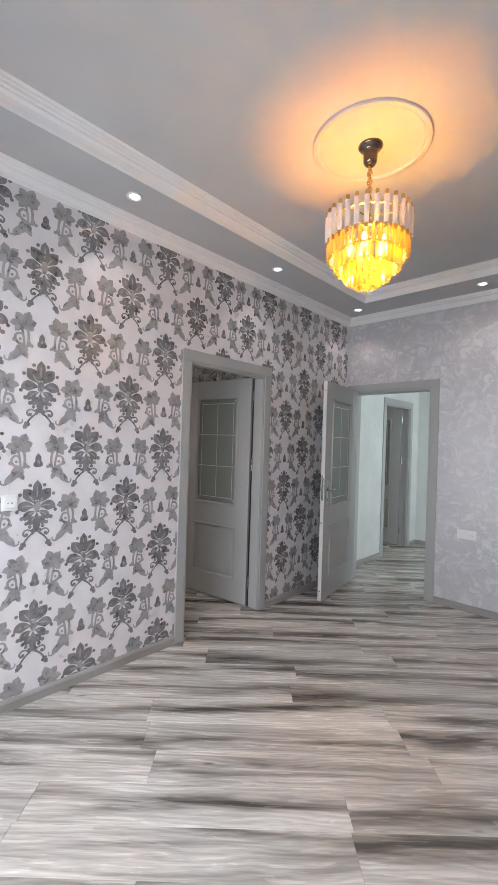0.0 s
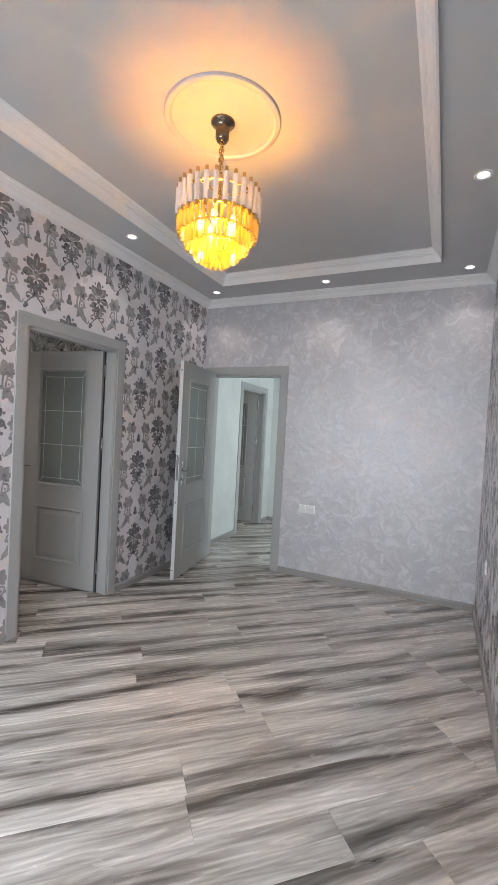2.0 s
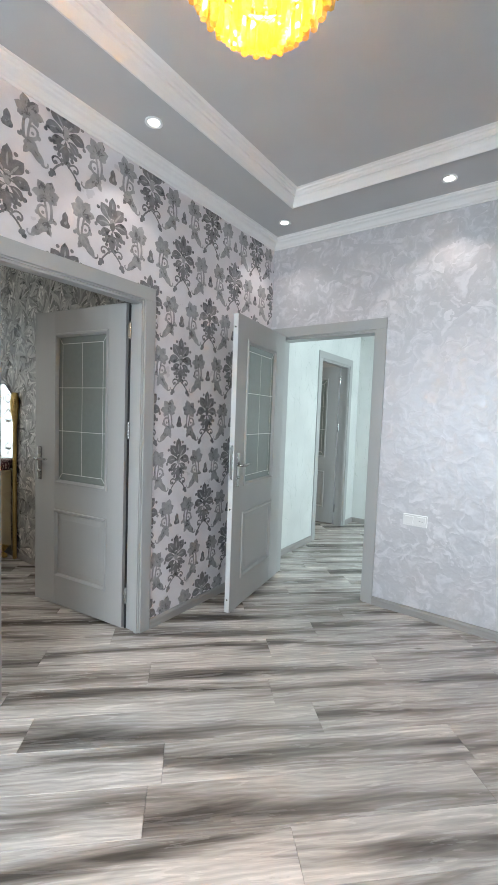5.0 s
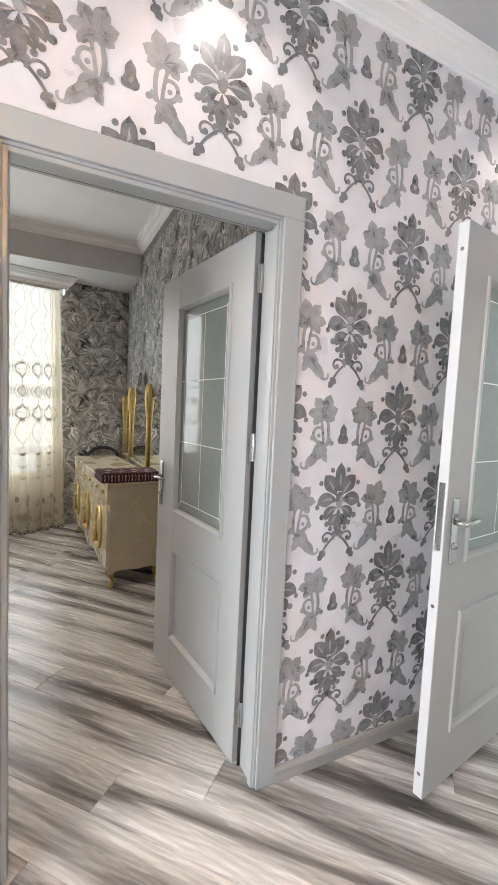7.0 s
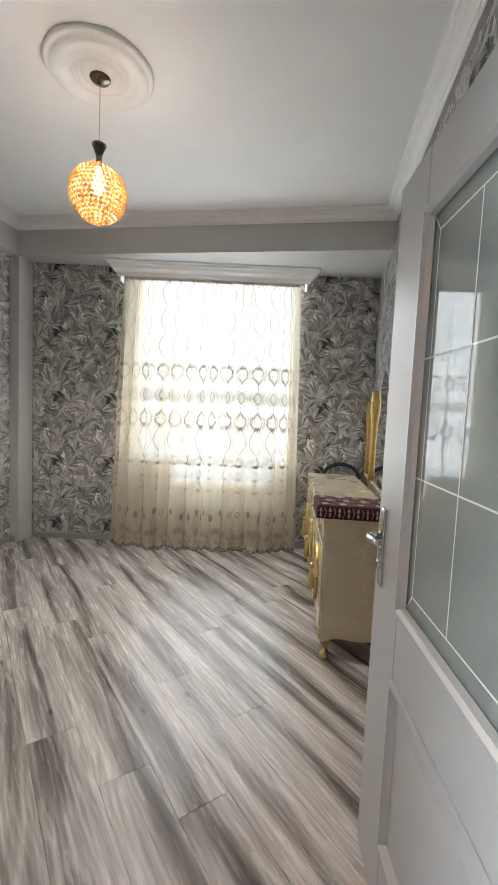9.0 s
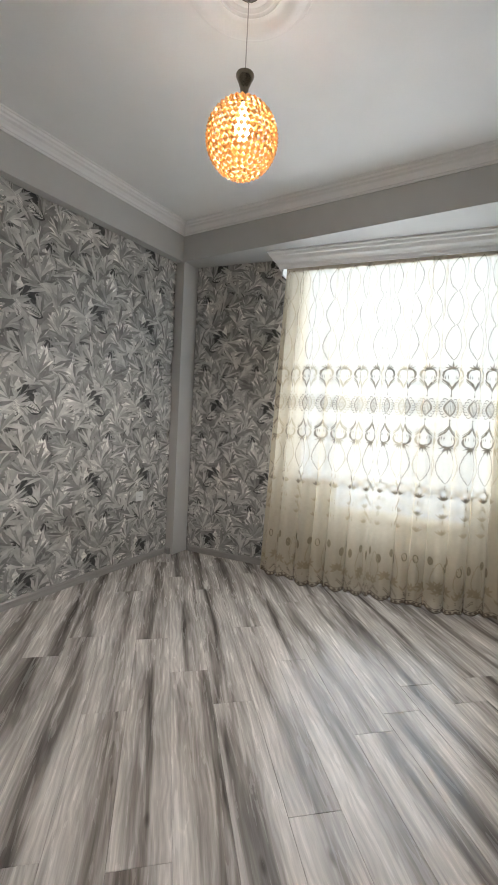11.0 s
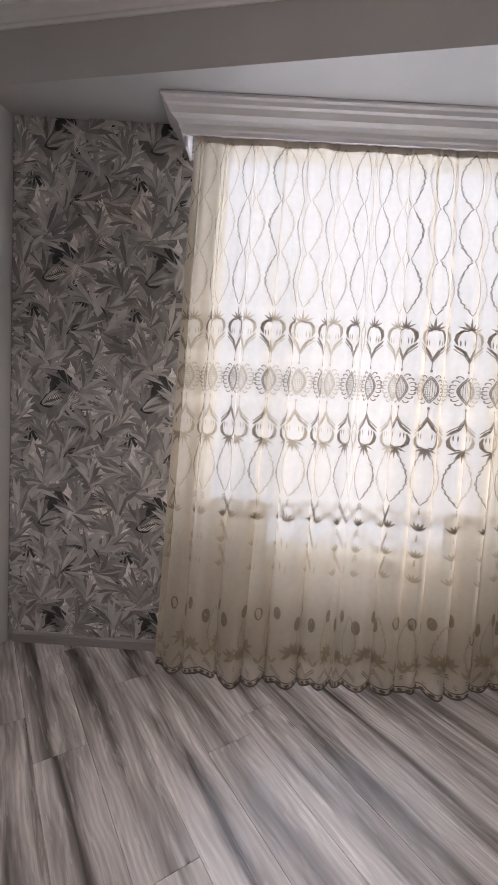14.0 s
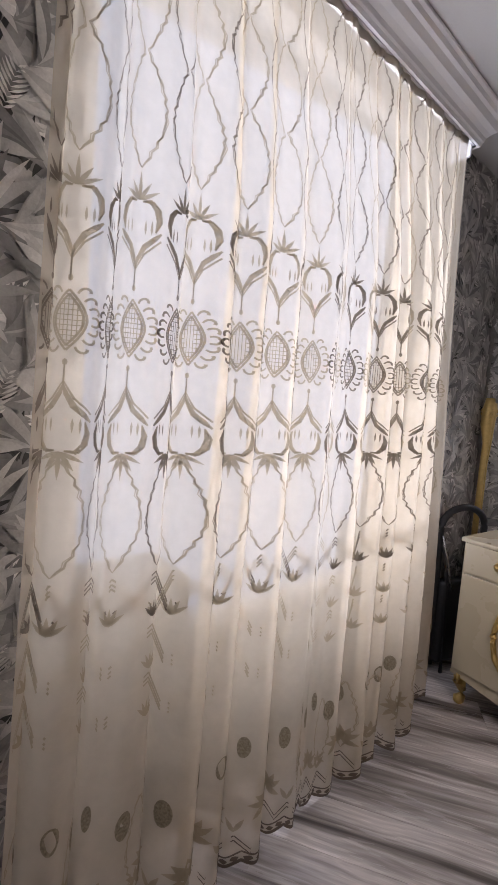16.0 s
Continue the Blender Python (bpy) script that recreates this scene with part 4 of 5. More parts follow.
JUNGLE = jungle()
M_LEAF = [material("leaf_print_" + n, (v * 0.72, v * 0.70, v * 0.665), (v * 1.22, v * 1.19, v * 1.13), rough=0.42, scale=14, fine=180, bump=0.2, per_piece=p)
          for n, v, p in (("dark", 0.045, 0.45), ("mid", 0.40, 0.55), ("light", 0.78, 0.22))]


def jungle_wall(name, place, a0, a1, b1, holes=(), phase=0.0):
    parent = bpy.data.objects[name]
    cells = [(a0 - phase + 0.53 * i, 0.03 + 0.64 * j - 0.2) for i in range(-1, int((a1 - a0) / 0.53) + 2) for j in range(0, 5)]

    def inside(a, b):
        return a0 < a < a1 and 0.05 < b < b1 and not any(h[0] < a < h[1] and h[2] < b < h[3] for h in holes)
    for s, mat, lift in zip(JUNGLE, M_LEAF, (0.0006, 0.0, 0.0018)):
        repeat(s, cells, lambda a, b, h, lift=lift: place(a, b, h + lift), inside, 0.00003, "leaf_print", mat, parent)


jungle_wall("wall_bedroom_south", lambda a, b, h: (a, YL + h, b), -5.5, XB - 0.008, 2.73)
jungle_wall("wall_bedroom_north", lambda a, b, h: (a, YR - h, b), -6.09, XB - 0.008, 2.86)
jungle_wall("wall_bedroom_east", lambda a, b, h: (XB - 0.008 - h, a, b), YL, YR, 2.86, [(D1A - 0.06, D1B + 0.06, 0, DTOP + 0.06)])
jungle_wall("wall_window", lambda a, b, h: window_point(a, h, b), 0.0, 3.38, 2.73, [(WS0, WS1, WZ0, WZ1)], 0.2)

# faint grey veins of the hall paper
vein = Shapes()
rnd = random.Random(8)
for k in range(16):
    x, y, a = rnd.uniform(0, 0.6), rnd.uniform(0, 0.9), rnd.uniform(50, 130)
    for b in range(3):
        x, y = vein.curl(x, y, a + rnd.uniform(-40, 40), rnd.uniform(0.05, 0.16), rnd.uniform(-60, 60), 0.004, 0.001, 6)
M_VEIN = material("grey_green_vein", (0.42, 0.46, 0.43), (0.55, 0.585, 0.56), rough=0.5, bump=0.0)
repeat(vein, [(YG + 0.1 + 0.6 * i, 0.9 * j) for i in range(4) for j in range(4)], lambda a, b, h: (HX + h, a, b), lambda a, b: YG + 0.13 < a < HY and b < 2.9 and not (H3A - 0.06 < a < H3B + 0.06 and b < DTOP + 0.06), 0.00005, "vein_print", M_VEIN, wall_hall_w)
repeat(vein, [(HX + 0.6 * i, 0.9 * j) for i in range(6) for j in range(4)], lambda a, b, h: (a, HY - h, b), lambda a, b: HX < a < 1.2 and b < 2.9, 0.00005, "vein_print", M_VEIN, bpy.data.objects["wall_hall_north"])

# ---------------------------------------------------------------- curtain and pelmet
CU0, CU1, CTOP, FABRIC, FOLDS = 0.90, 2.59, 2.64, 2.9, 13


def smooth(t):
    t = min(1.0, max(0.0, t))
    return t * t * (3 - 2 * t)


def cloth(u, z, lift=0.0):
    """The hanging voile: u metres along the fabric, z its height; gathered in uneven folds."""
    t = u / FABRIC
    low = 1 - z / CTOP
    a, b = CU0 - 0.085 * low, CU1 + 0.045 * low
    ph = 2 * math.pi * FOLDS * t + 1.7 * math.sin(7.1 * t) + 0.9 * math.sin(17 * t + 1)
    amp = 0.55 + 0.45 * math.sin(23 * t + 2.0) * math.sin(9 * t)
    s = a + (b - a) * (t + 0.0150 * math.sin(ph) * (0.5 + 0.5 * amp) + 0.006 * math.sin(31 * t + 1.4 * low))
    mid = smooth(t / 0.2) * smooth((1 - t) / 0.2)
    off = 0.116 + 0.074 * smooth(low * 3) * mid + 0.035 * low + (0.006 + 0.056 * smooth(low * 1.6)) * amp * math.cos(ph) + 0.004 * math.sin(3 * ph + 1) + 0.006 * math.sin(40 * t + 6 * low)
    return window_point(s, off + lift, z)


def hem(u):
    return 0.004 + 0.032 * (1 - abs(math.sin(math.pi * u / 0.145 + 0.5 * math.sin(5 * u))))


curtain = root("sheer_curtain", WIN @ pose(1.76, -0.14, 0), "ivory sheer voile curtain with taupe embroidery, gathered in folds", "curtain")
back = curtain.matrix_world.inverted()
NU, NZ = 420, 44
verts, faces = [], []
for i in range(NU + 1):
    u = FABRIC * i / NU
    h0 = hem(u)
    for j in range(NZ + 1):
        verts.append(back @ Vector(cloth(u, h0 + (CTOP - h0) * j / NZ)))
for i in range(NU):
    for j in range(NZ):
        k = i * (NZ + 1) + j
        faces.append((k, k + NZ + 1, k + NZ + 2, k + 1))
me = bpy.data.meshes.new("voile")
me.from_pydata(verts, [], faces)
me.polygons.foreach_set("use_smooth", [True] * len(faces))
me.materials.append(M_SHEER)
ob = new("voile", me)
ob.parent = curtain


def stitched(shapes, name, mat, label, lift=0.0022):
    """Thread laid on the room side of the voile, along its true surface."""
    pts = []
    for a, b, n in shapes.v:
        a, b = min(FABRIC - 0.003, max(0.003, a)), max(0.006, b)
        p, q, r = Vector(cloth(a, b)), Vector(cloth(a + 0.002, b)), Vector(cloth(a, b + 0.002))
        nr = (r - p).cross(q - p)
        nr.normalize()
        pts.append(back @ (p - nr * (lift + n * 1e-6)))
    me = bpy.data.meshes.new(name)
    me.from_pydata(pts, [], shapes.f)
    me.materials.append(mat)
    o = new(name, me)
    o.parent = curtain
    return tagged(o, label)


def ogee(s, u, z0, z1, half, w):
    """Two wavy vines that meet and part, making a chain of pointed ovals."""
    n = max(8, int((z1 - z0) / 0.012))
    for k in (1, -1):
        pts = []
        for i in range(n + 1):
            z = z0 + (z1 - z0) * i / n
            p = 2 * math.pi * (z1 - z) / 0.25
            pts.append((u + k * half * abs(math.sin(p / 2)) ** 0.8 * (1 if math.sin(p / 2) >= 0 else 1) + 0.0032 * math.sin(9 * p), z))
        s.strip(pts, [w * (0.7 + 0.5 * abs(math.sin(i * 0.9))) for i in range(n + 1)])
        s.strip([(x - k * 0.0045 * math.sin(0.55 * i), z) for i, (x, z) in enumerate(pts)], [w * 0.55] * (n + 1))


def crown(s, u, z, k):
    """A palmette over a cup of two thick curled leaves and two wings; k = -1 turns it over."""
    for a in (-62, -32, 0, 32, 62):
        ang = 90 + a
        s.leaf(u, z + k * 0.052, ang if k > 0 else -ang, 0.046 if a else 0.060, 0.0095, 0, 4)
    for side in (1, -1):
        for d, w in ((0.0, 0.0095), (0.012, 0.0036)):
            pts = [(0.010, 0.050), (0.030 + d * 0.6, 0.052), (0.046 + d * 0.7, 0.036), (0.052 + d * 0.6, 0.012), (0.046, -0.012)]
            s.strip([(u + side * x * 0.82, z + k * y) for x, y in pts], [0.004, w, w * 1.15, w, 0.003])
        for d, w in ((0.0, 0.0105), (0.016, 0.0040)):
            pts = [(0.060, -0.012 - d), (0.044, -0.026 - d), (0.022, -0.044 - d), (0.006, -0.070 - d), (0.0, -0.088 - d * 0.4)]
            s.strip([(u + side * x * 0.82, z + k * y) for x, y in pts], [0.004, w, w * 1.1, w * 0.8, 0.003])
        for d in (0.018, 0.030):
            s.leaf(u + side * d, z - k * 0.018, 90 if k > 0 else -90, 0.030, 0.005, 0, 3)
    s.strip([(u, z - k * 0.085), (u, z - k * 0.125)], [0.0035, 0.003])


def medallion(s, u, z):
    rx, rz = 0.030, 0.062
    n = 24
    for q in (1.0, 0.84):
        for side in (1, -1):
            s.strip([(u + side * q * rx * (1 - abs(y) ** 1.7), z + q * rz * y) for y in (2 * k / n - 1 for k in range(n + 1))], [0.0045] * (n + 1))
    for k in range(-3, 4):
        x = k * 0.0075
        h = rz * 0.84 * max(0.0, 1 - abs(x / (0.9 * rx))) ** 0.6
        s.strip([(u + x, z - h), (u + x, z + h)], [0.0018] * 2)
    for k in range(-5, 6):
        y = k * 0.0105
        w = rx * 0.84 * (1 - abs(y / rz) ** 1.7)
        s.strip([(u - w, z + y), (u + w, z + y)], [0.0018] * 2)
    for side in (1, -1):
        for k in range(8):
            y = (k + 0.5) / 4 - 1
            x = side * (rx * (1 - abs(y) ** 1.7) + 0.008)
            up = 1 if y > 0 else -1
            lean = 78 * abs(y) ** 0.8 * up
            s.curl(u + x, z + rz * y, lean if side > 0 else 180 - lean, 0.031, -side * up * 215, 0.0042, 0.0062, 8)
    for k in (1, -1):
        s.disc(u, z + k * 0.086, 0.005, 0.007, 8)
        s.strip([(u, z + k * 0.09), (u, z + k * 0.118)], [0.003, 0.003])


def chevrons(s, u, z, half):
    for side in (1, -1):
        for d in (0, 0.012, 0.022):
            s.strip([(u, z - d), (u + side * half, z - 0.080 - d)], [0.0046, 0.0046])
    for a in (42, 66, 90, 114, 138):
        s.leaf(u, z - 0.110, a, 0.042, 0.010, 0, 4)


def panel(s, u, half):
    """One column of the embroidery from the heading down to the chevrons."""
    ogee(s, u, 1.835, 2.585, 0.046, 0.0036)
    crown(s, u, 1.715, 1)
    medallion(s, u, 1.495)
    crown(s, u, 1.275, -1)
    ogee(s, u, 0.955, 1.205, 0.048, 0.0036)
    chevrons(s, u, 0.94, half)


thread, pale = Shapes(), Shapes()
COLS = 26
for c in range(COLS):
    u = FABRIC * (c + 0.25) / COLS
    own = pale if c % 2 else thread
    panel(own, u, FABRIC / COLS * 0.92)
    if not c % 2:
        for z in (0.81, 0.69):
            chevrons(pale, u, z, FABRIC / COLS * 0.92)
        ogee(pale, u, 0.13, 0.38, 0.034, 0.003)
        for a in (30, 90, 150, 210, 330):
            pale.leaf(u, 0.16, a, 0.035, 0.012, 0, 4)
stitched(thread, "embroidery", M_THREAD, "taupe embroidered medallions and vines")
stitched(pale, "embroidery", M_THREAD_PALE, "pale gold embroidered medallions and vines")
COLS = 17
for c in range(COLS):
    u = FABRIC * (c + 0.5) / COLS
    for du, z, rx, rz in ((0.0, 0.33, 0.019, 0.036), (0.085, 0.38, 0.016, 0.032)):
        dot = Shapes()
        dot.disc(u + du, z, rx, rz, 16)
        stitched(dot, "oval_patch", M_PATCH, "brown woven oval patch")
braid = Shapes()
n = 580
for z, w in ((0.005, 0.010), (0.032, 0.005)):
    braid.strip([(FABRIC * i / n, hem(FABRIC * i / n) + z) for i in range(n + 1)], [w] * (n + 1))
for c in range(98):
    u = FABRIC * (c + 0.5) / 98
    braid.leaf(u - 0.012, hem(u - 0.012) + 0.018, math.degrees(math.atan2(hem(u + 0.012) - hem(u - 0.012), 0.024)), 0.025, 0.015, 0, 5, 1.0)
# cream heading, added as an opaque strip to stop light below the pelmet
tape = Shapes()
for z in (2.607,):
    tape.strip([(FABRIC * i / n, z) for i in range(n + 1)], [0.064] * (n + 1))
stitched(tape, "heading_tape", M_TAPE, "cream gathering tape along the top, added dense to block light")
lace = Shapes()
for c in range(40):
    u = FABRIC * (c + 0.5) / 40
    for d in (0.0, 0.014):
        braid.strip([(u - 0.036, 0.100 + d), (u, 0.058 + d), (u + 0.036, 0.100 + d)], [0.0036] * 3)
for c in range(20):
    u = FABRIC * (c + 0.5) / 20
    for a in (20, 55, 90, 125, 160, 215, 325):
        lace.leaf(u, 0.165 + 0.03 * (c % 2), a, 0.050, 0.020, 20, 5)
    for a in (60, 120):
        lace.leaf(u + 0.07, 0.125, a, 0.045, 0.014, 0, 4)
stitched(lace, "hem_lace", M_THREAD_PALE, "pale gold embroidered flowers and zigzags above the hem")
stitched(braid, "hem_braid", M_HEM, "dark scalloped braid along the hem")

PEL = [(0.0, 2.600), (0.012, 2.598), (0.016, 2.612), (0.022, 2.618), (0.026, 2.634), (0.040, 2.648), (0.058, 2.660), (0.066, 2.676), (0.070, 2.684), (0.082, 2.690), (0.088, 2.706), (0.098, 2.712), (0.098, BEAMZ - 0.001), (0.0, BEAMZ - 0.001)]
pelmet = root("curtain_pelmet", WIN @ pose(1.76, 0, 0), "white moulded plaster pelmet over the curtain", "pelmet")
bm = bmesh.new()
sweep(bm, [(2.66, -0.004), (2.66, -0.135), (0.865, -0.135), (0.865, -0.004)][::-1], [(-o, z) for o, z in PEL])
bmesh.ops.recalc_face_normals(bm, faces=bm.faces)
bm.transform(Matrix.Translation((-1.76, 0, 0)))
part("moulding", bm, M_PLASTER, pelmet)
part("inner_board", boxed((0.868 - 1.76, 2.657 - 1.76, -0.128, -0.118, 2.606, BEAMZ - 0.002)), M_PLASTER, pelmet)
for a in (0.868, 2.645):
    part("end_board", boxed((a - 1.76, a + 0.012 - 1.76, -0.117, -0.004, 2.56, BEAMZ - 0.002)), M_PLASTER, pelmet)
bm = bmesh.new()
tube(bm, [(0.90 - 1.76, -0.07, 2.655), (2.62 - 1.76, -0.07, 2.655)], 0.012, 10)
rail = part("curtain_rail", bm, M_PVC)
rail.matrix_world = WIN @ pose(1.76, 0, 0)
tagged(rail, "white rail inside the curtain pelmet", "curtain rail")

# ---------------------------------------------------------------- lamps


def downlight(m):
    r = root("downlight", m, "small round white recessed downlight, lit", "downlight", "downlights in the ceiling ring")
    bm = bmesh.new()
    lathe(bm, [(0.045, 0.0), (0.046, -0.004), (0.040, -0.007), (0.031, -0.004), (0.029, 0.0)], 24)
    part("trim_ring", bm, M_PVC, r, smooth=True)
    bm = bmesh.new()
    rows = lathe(bm, [(0.0295, -0.0015), (0.018, -0.003), (0.006, -0.0035)], 20)
    cap(bm, rows[-1])
    part("lens", bm, M_LED, r, "glowing white lens")
    return r


SPOTS = [(-1.872, y) for y in (0.31, 1.60, 2.90, 4.20)] + [(0.465, y) for y in (0.31, 1.64, 2.94, 4.23)] + [(-0.72, 4.215)]
first = downlight(pose(SPOTS[0][0], SPOTS[0][1], SOFFIT))
for x, y in SPOTS[1:]:
    copy_thing(first, pose(x, y, SOFFIT))
for x, y in SPOTS:
    lamp = new("downlight_beam", bpy.data.lights.new("downlight_beam", "SPOT"))
    lamp.data.energy, lamp.data.spot_size, lamp.data.spot_blend, lamp.data.shadow_soft_size = 7.5, math.radians(100), 0.5, 0.02
    lamp.data.color = (1.0, 0.97, 0.93)
    lamp.matrix_world = look((x, y, SOFFIT - 0.012), (x, y, 0))


def ceiling_rose(name, x, y, z, profile, label, disc):
    r = root(name, pose(x, y, z), label, "ceiling rose")
    half = len(profile) // 2 + 2
    bm = bmesh.new()
    lathe(bm, profile[:half], 64)
    part("moulded_rim", bm, disc, r, smooth=True)
    bm = bmesh.new()
    rows = lathe(bm, profile[half - 1:], 64)
    cap(bm, rows[-1])
    part("centre_disc", bm, disc, r, smooth=True)
    return r


CHX, CHY = -0.705, 2.195
ceiling_rose("ceiling_rose", CHX, CHY, TOP, [(0.282, 0.0), (0.282, -0.010), (0.276, -0.015), (0.268, -0.012), (0.262, -0.016), (0.254, -0.013), (0.248, -0.005), (0.240, -0.004), (0.10, -0.004), (0.06, -0.006)], "plain round white plaster ceiling rose with a moulded rim", M_CEIL_DIM)

chandelier = root("chandelier", pose(CHX, CHY, 0), "gold chandelier with clear glass rods and tiers of amber crystals, lit", "chandelier")
bm = bmesh.new()
rows = lathe(bm, [(0.058, TOP - 0.004), (0.060, TOP - 0.010), (0.052, TOP - 0.020), (0.040, TOP - 0.026), (0.034, TOP - 0.045), (0.033, TOP - 0.085), (0.024, TOP - 0.100), (0.012, TOP - 0.106)], 28)
cap(bm, rows[-1])
part("canopy", bm, M_BRONZE, chandelier, "dark polished bronze canopy", smooth=True)
bm = bmesh.new()
z = TOP - 0.106
k = 0
while z > 2.57:
    pts = []
    for i in range(10):
        a = 2 * math.pi * i / 10
        x, h = 0.012 * math.cos(a), 0.017 * math.sin(a)
        pts.append((x, 0, z - 0.014 + h) if k % 2 else (0, x, z - 0.014 + h))
    tube(bm, pts, 0.0042, 5, True)
    z -= 0.021
    k += 1
part("chain", bm, M_GOLD, chandelier, "gold link chain")
bm = bmesh.new()
for rr, zz in ((0.178, 2.565), (0.186, 2.462), (0.150, 2.405), (0.104, 2.352), (0.054, 2.308)):
    tube(bm, [(rr * math.cos(2 * math.pi * i / 36), rr * math.sin(2 * math.pi * i / 36), zz) for i in range(36)], 0.006, 6, True)
for i in range(4):
    a = math.pi * i / 2
    tube(bm, [(0, 0, 2.585), (0.178 * math.cos(a), 0.178 * math.sin(a), 2.565), (0.186 * math.cos(a), 0.186 * math.sin(a), 2.455)], 0.004, 6)
tube(bm, [(0, 0, 2.60), (0, 0, 2.40)], 0.008, 8)
part("frame", bm, M_GOLD, chandelier, "gold ring frame")


def prism(bm, x, y, z0, z1, r, seg=6, taper=0.75):
    """A faceted crystal bar with pointed foot."""
    rows = []
    for rr, zz in ((r * 0.6, z1), (r, z1 - (z1 - z0) * 0.12), (r, z0 + (z1 - z0) * 0.25), (r * taper, z0)):
        rows.append([bm.verts.new((x + rr * math.cos(2 * math.pi * k / seg), y + rr * math.sin(2 * math.pi * k / seg), zz)) for k in range(seg)])
    for a, b in zip(rows, rows[1:]):
        for k in range(seg):
            bm.faces.new((a[k], a[(k + 1) % seg], b[(k + 1) % seg], b[k]))
    bm.faces.new(rows[0][::-1])
    bm.faces.new(rows[-1])


NROD = 28
for i in range(NROD):
    a = 2 * math.pi * i / NROD
    x, y = 0.196 * math.cos(a), 0.196 * math.sin(a)
    bm = bmesh.new()
    tube(bm, [(x, y, 2.462), (x, y, 2.585)], 0.0118, 10)
    rod = part("glass_rod", bm, M_ROD, chandelier, smooth=False)
    for z0, z1 in ((2.583, 2.608), (2.440, 2.464)):
        bm = bmesh.new()
        tube(bm, [(x, y, z0), (x, y, z1)], 0.0085, 8)
        part("gold_tip", bm, M_GOLD, rod)
for count, rr, z1, ln in ((40, 0.188, 2.462, 0.085), (32, 0.150, 2.405, 0.085), (22, 0.104, 2.352, 0.078), (12, 0.054, 2.308, 0.066)):
    bm = bmesh.new()
    prism(bm, 0, 0, -ln, 0, 0.0118)
    cut = bpy.data.meshes.new("crystal_drop")
    bm.to_mesh(cut)
    bm.free()
    cut.materials.append(M_AMBER)
    for i in range(count):
        a = 2 * math.pi * (i + 0.5 * (count % 4)) / count
        drop = new("crystal_drop", cut)
        drop.parent = chandelier
        drop.location = (rr * math.cos(a), rr * math.sin(a), z1)
for i in range(5):
    a = 2 * math.pi * i / 5
    bm = bmesh.new()
    x, y = 0.085 * math.cos(a), 0.085 * math.sin(a)
    rows = lathe(bm, [(0.006, 2.475), (0.013, 2.46), (0.017, 2.44), (0.014, 2.42), (0.004, 2.40)], 12, x, y)
    cap(bm, rows[-1])
    part("bulb", bm, M_BULB, chandelier, "lit warm bulb", smooth=True)
glow = new("chandelier_glow", bpy.data.lights.new("chandelier_glow", "POINT"))
glow.data.energy, glow.data.color, glow.data.shadow_soft_size = 98.0, (1.0, 0.31, 0.006), 0.012
glow.location = (CHX, CHY, 2.43)
inner = new("chandelier_core", bpy.data.lights.new("chandelier_core", "POINT"))
inner.data.energy, inner.data.color, inner.data.shadow_soft_size = 11.0, (1.0, 0.66, 0.16), 0.03
inner.location = (CHX, CHY, 2.35)

# bedroom pendant
PX, PY = -3.828, 1.562
ceiling_rose("ceiling_rose", PX, PY, BTOP, [(r, 1.4 * h) for r, h in [(0.260, 0.0), (0.259, -0.010), (0.248, -0.018), (0.240, -0.014), (0.232, -0.024), (0.216, -0.030), (0.188, -0.026), (0.172, -0.012), (0.144, -0.010), (0.138, -0.020), (0.128, -0.024), (0.120, -0.014), (0.114, -0.022), (0.104, -0.024), (0.098, -0.012), (0.090, -0.020), (0.072, -0.026), (0.048, -0.028)]], "round white plaster ceiling rose with concentric ridges", M_PLASTER)
pendant = root("pendant_lamp", pose(PX, PY, 0), "pendant lamp with a globe of honey crystal beads, lit", "pendant lamp")
bm = bmesh.new()
rows = lathe(bm, [(0.052, BTOP - 0.026), (0.053, BTOP - 0.036), (0.046, BTOP - 0.048), (0.018, BTOP - 0.056)], 28)
cap(bm, rows[-1])
part("canopy", bm, M_BRONZE, pendant, "bronze ceiling canopy", smooth=True)
bm = bmesh.new()
tube(bm, [(0, 0, BTOP - 0.05), (0, 0, 2.67)], 0.0022, 6)
part("cord", bm, M_STEEL, pendant)
bm = bmesh.new()
rows = lathe(bm, [(0.035, 2.684), (0.036, 2.679), (0.027, 2.660), (0.017, 2.634), (0.013, 2.608), (0.023, 2.588), (0.020, 2.578)], 24)
cap(bm, rows[0][::-1])
part("socket_cone", bm, M_BRONZE, pendant, "flared bronze lamp holder", smooth=True)
bm = bmesh.new()
GLOBE, GZ = 0.136, 2.444
for ring in range(1, 20):
    th = math.pi * ring / 20
    rr, zz = GLOBE * math.sin(th), GZ + GLOBE * 1.02 * math.cos(th)
    count = max(4, int(round(2 * math.pi * rr / 0.0222)))
    for i in range(count):
        a = 2 * math.pi * (i + 0.5 * (ring % 2)) / count
        c = Vector((rr * math.cos(a), rr * math.sin(a), zz))
        n = Vector((math.sin(th) * math.cos(a), math.sin(th) * math.sin(a), math.cos(th)))
        sd = n.cross(Vector((0, 0, 1))).normalized()
        up = sd.cross(n)
        v = [bm.verts.new(c + 0.0122 * q) for q in (sd, up, -sd, -up)]
        tip, tail = bm.verts.new(c + 0.008 * n), bm.verts.new(c - 0.006 * n)
        for j in range(4):
            bm.faces.new((v[j], v[(j + 1) % 4], tip))
            bm.faces.new((v[(j + 1) % 4], v[j], tail))
part("bead_globe", bm, M_BEAD, pendant, "globe of honey crystal beads")
bm = bmesh.new()
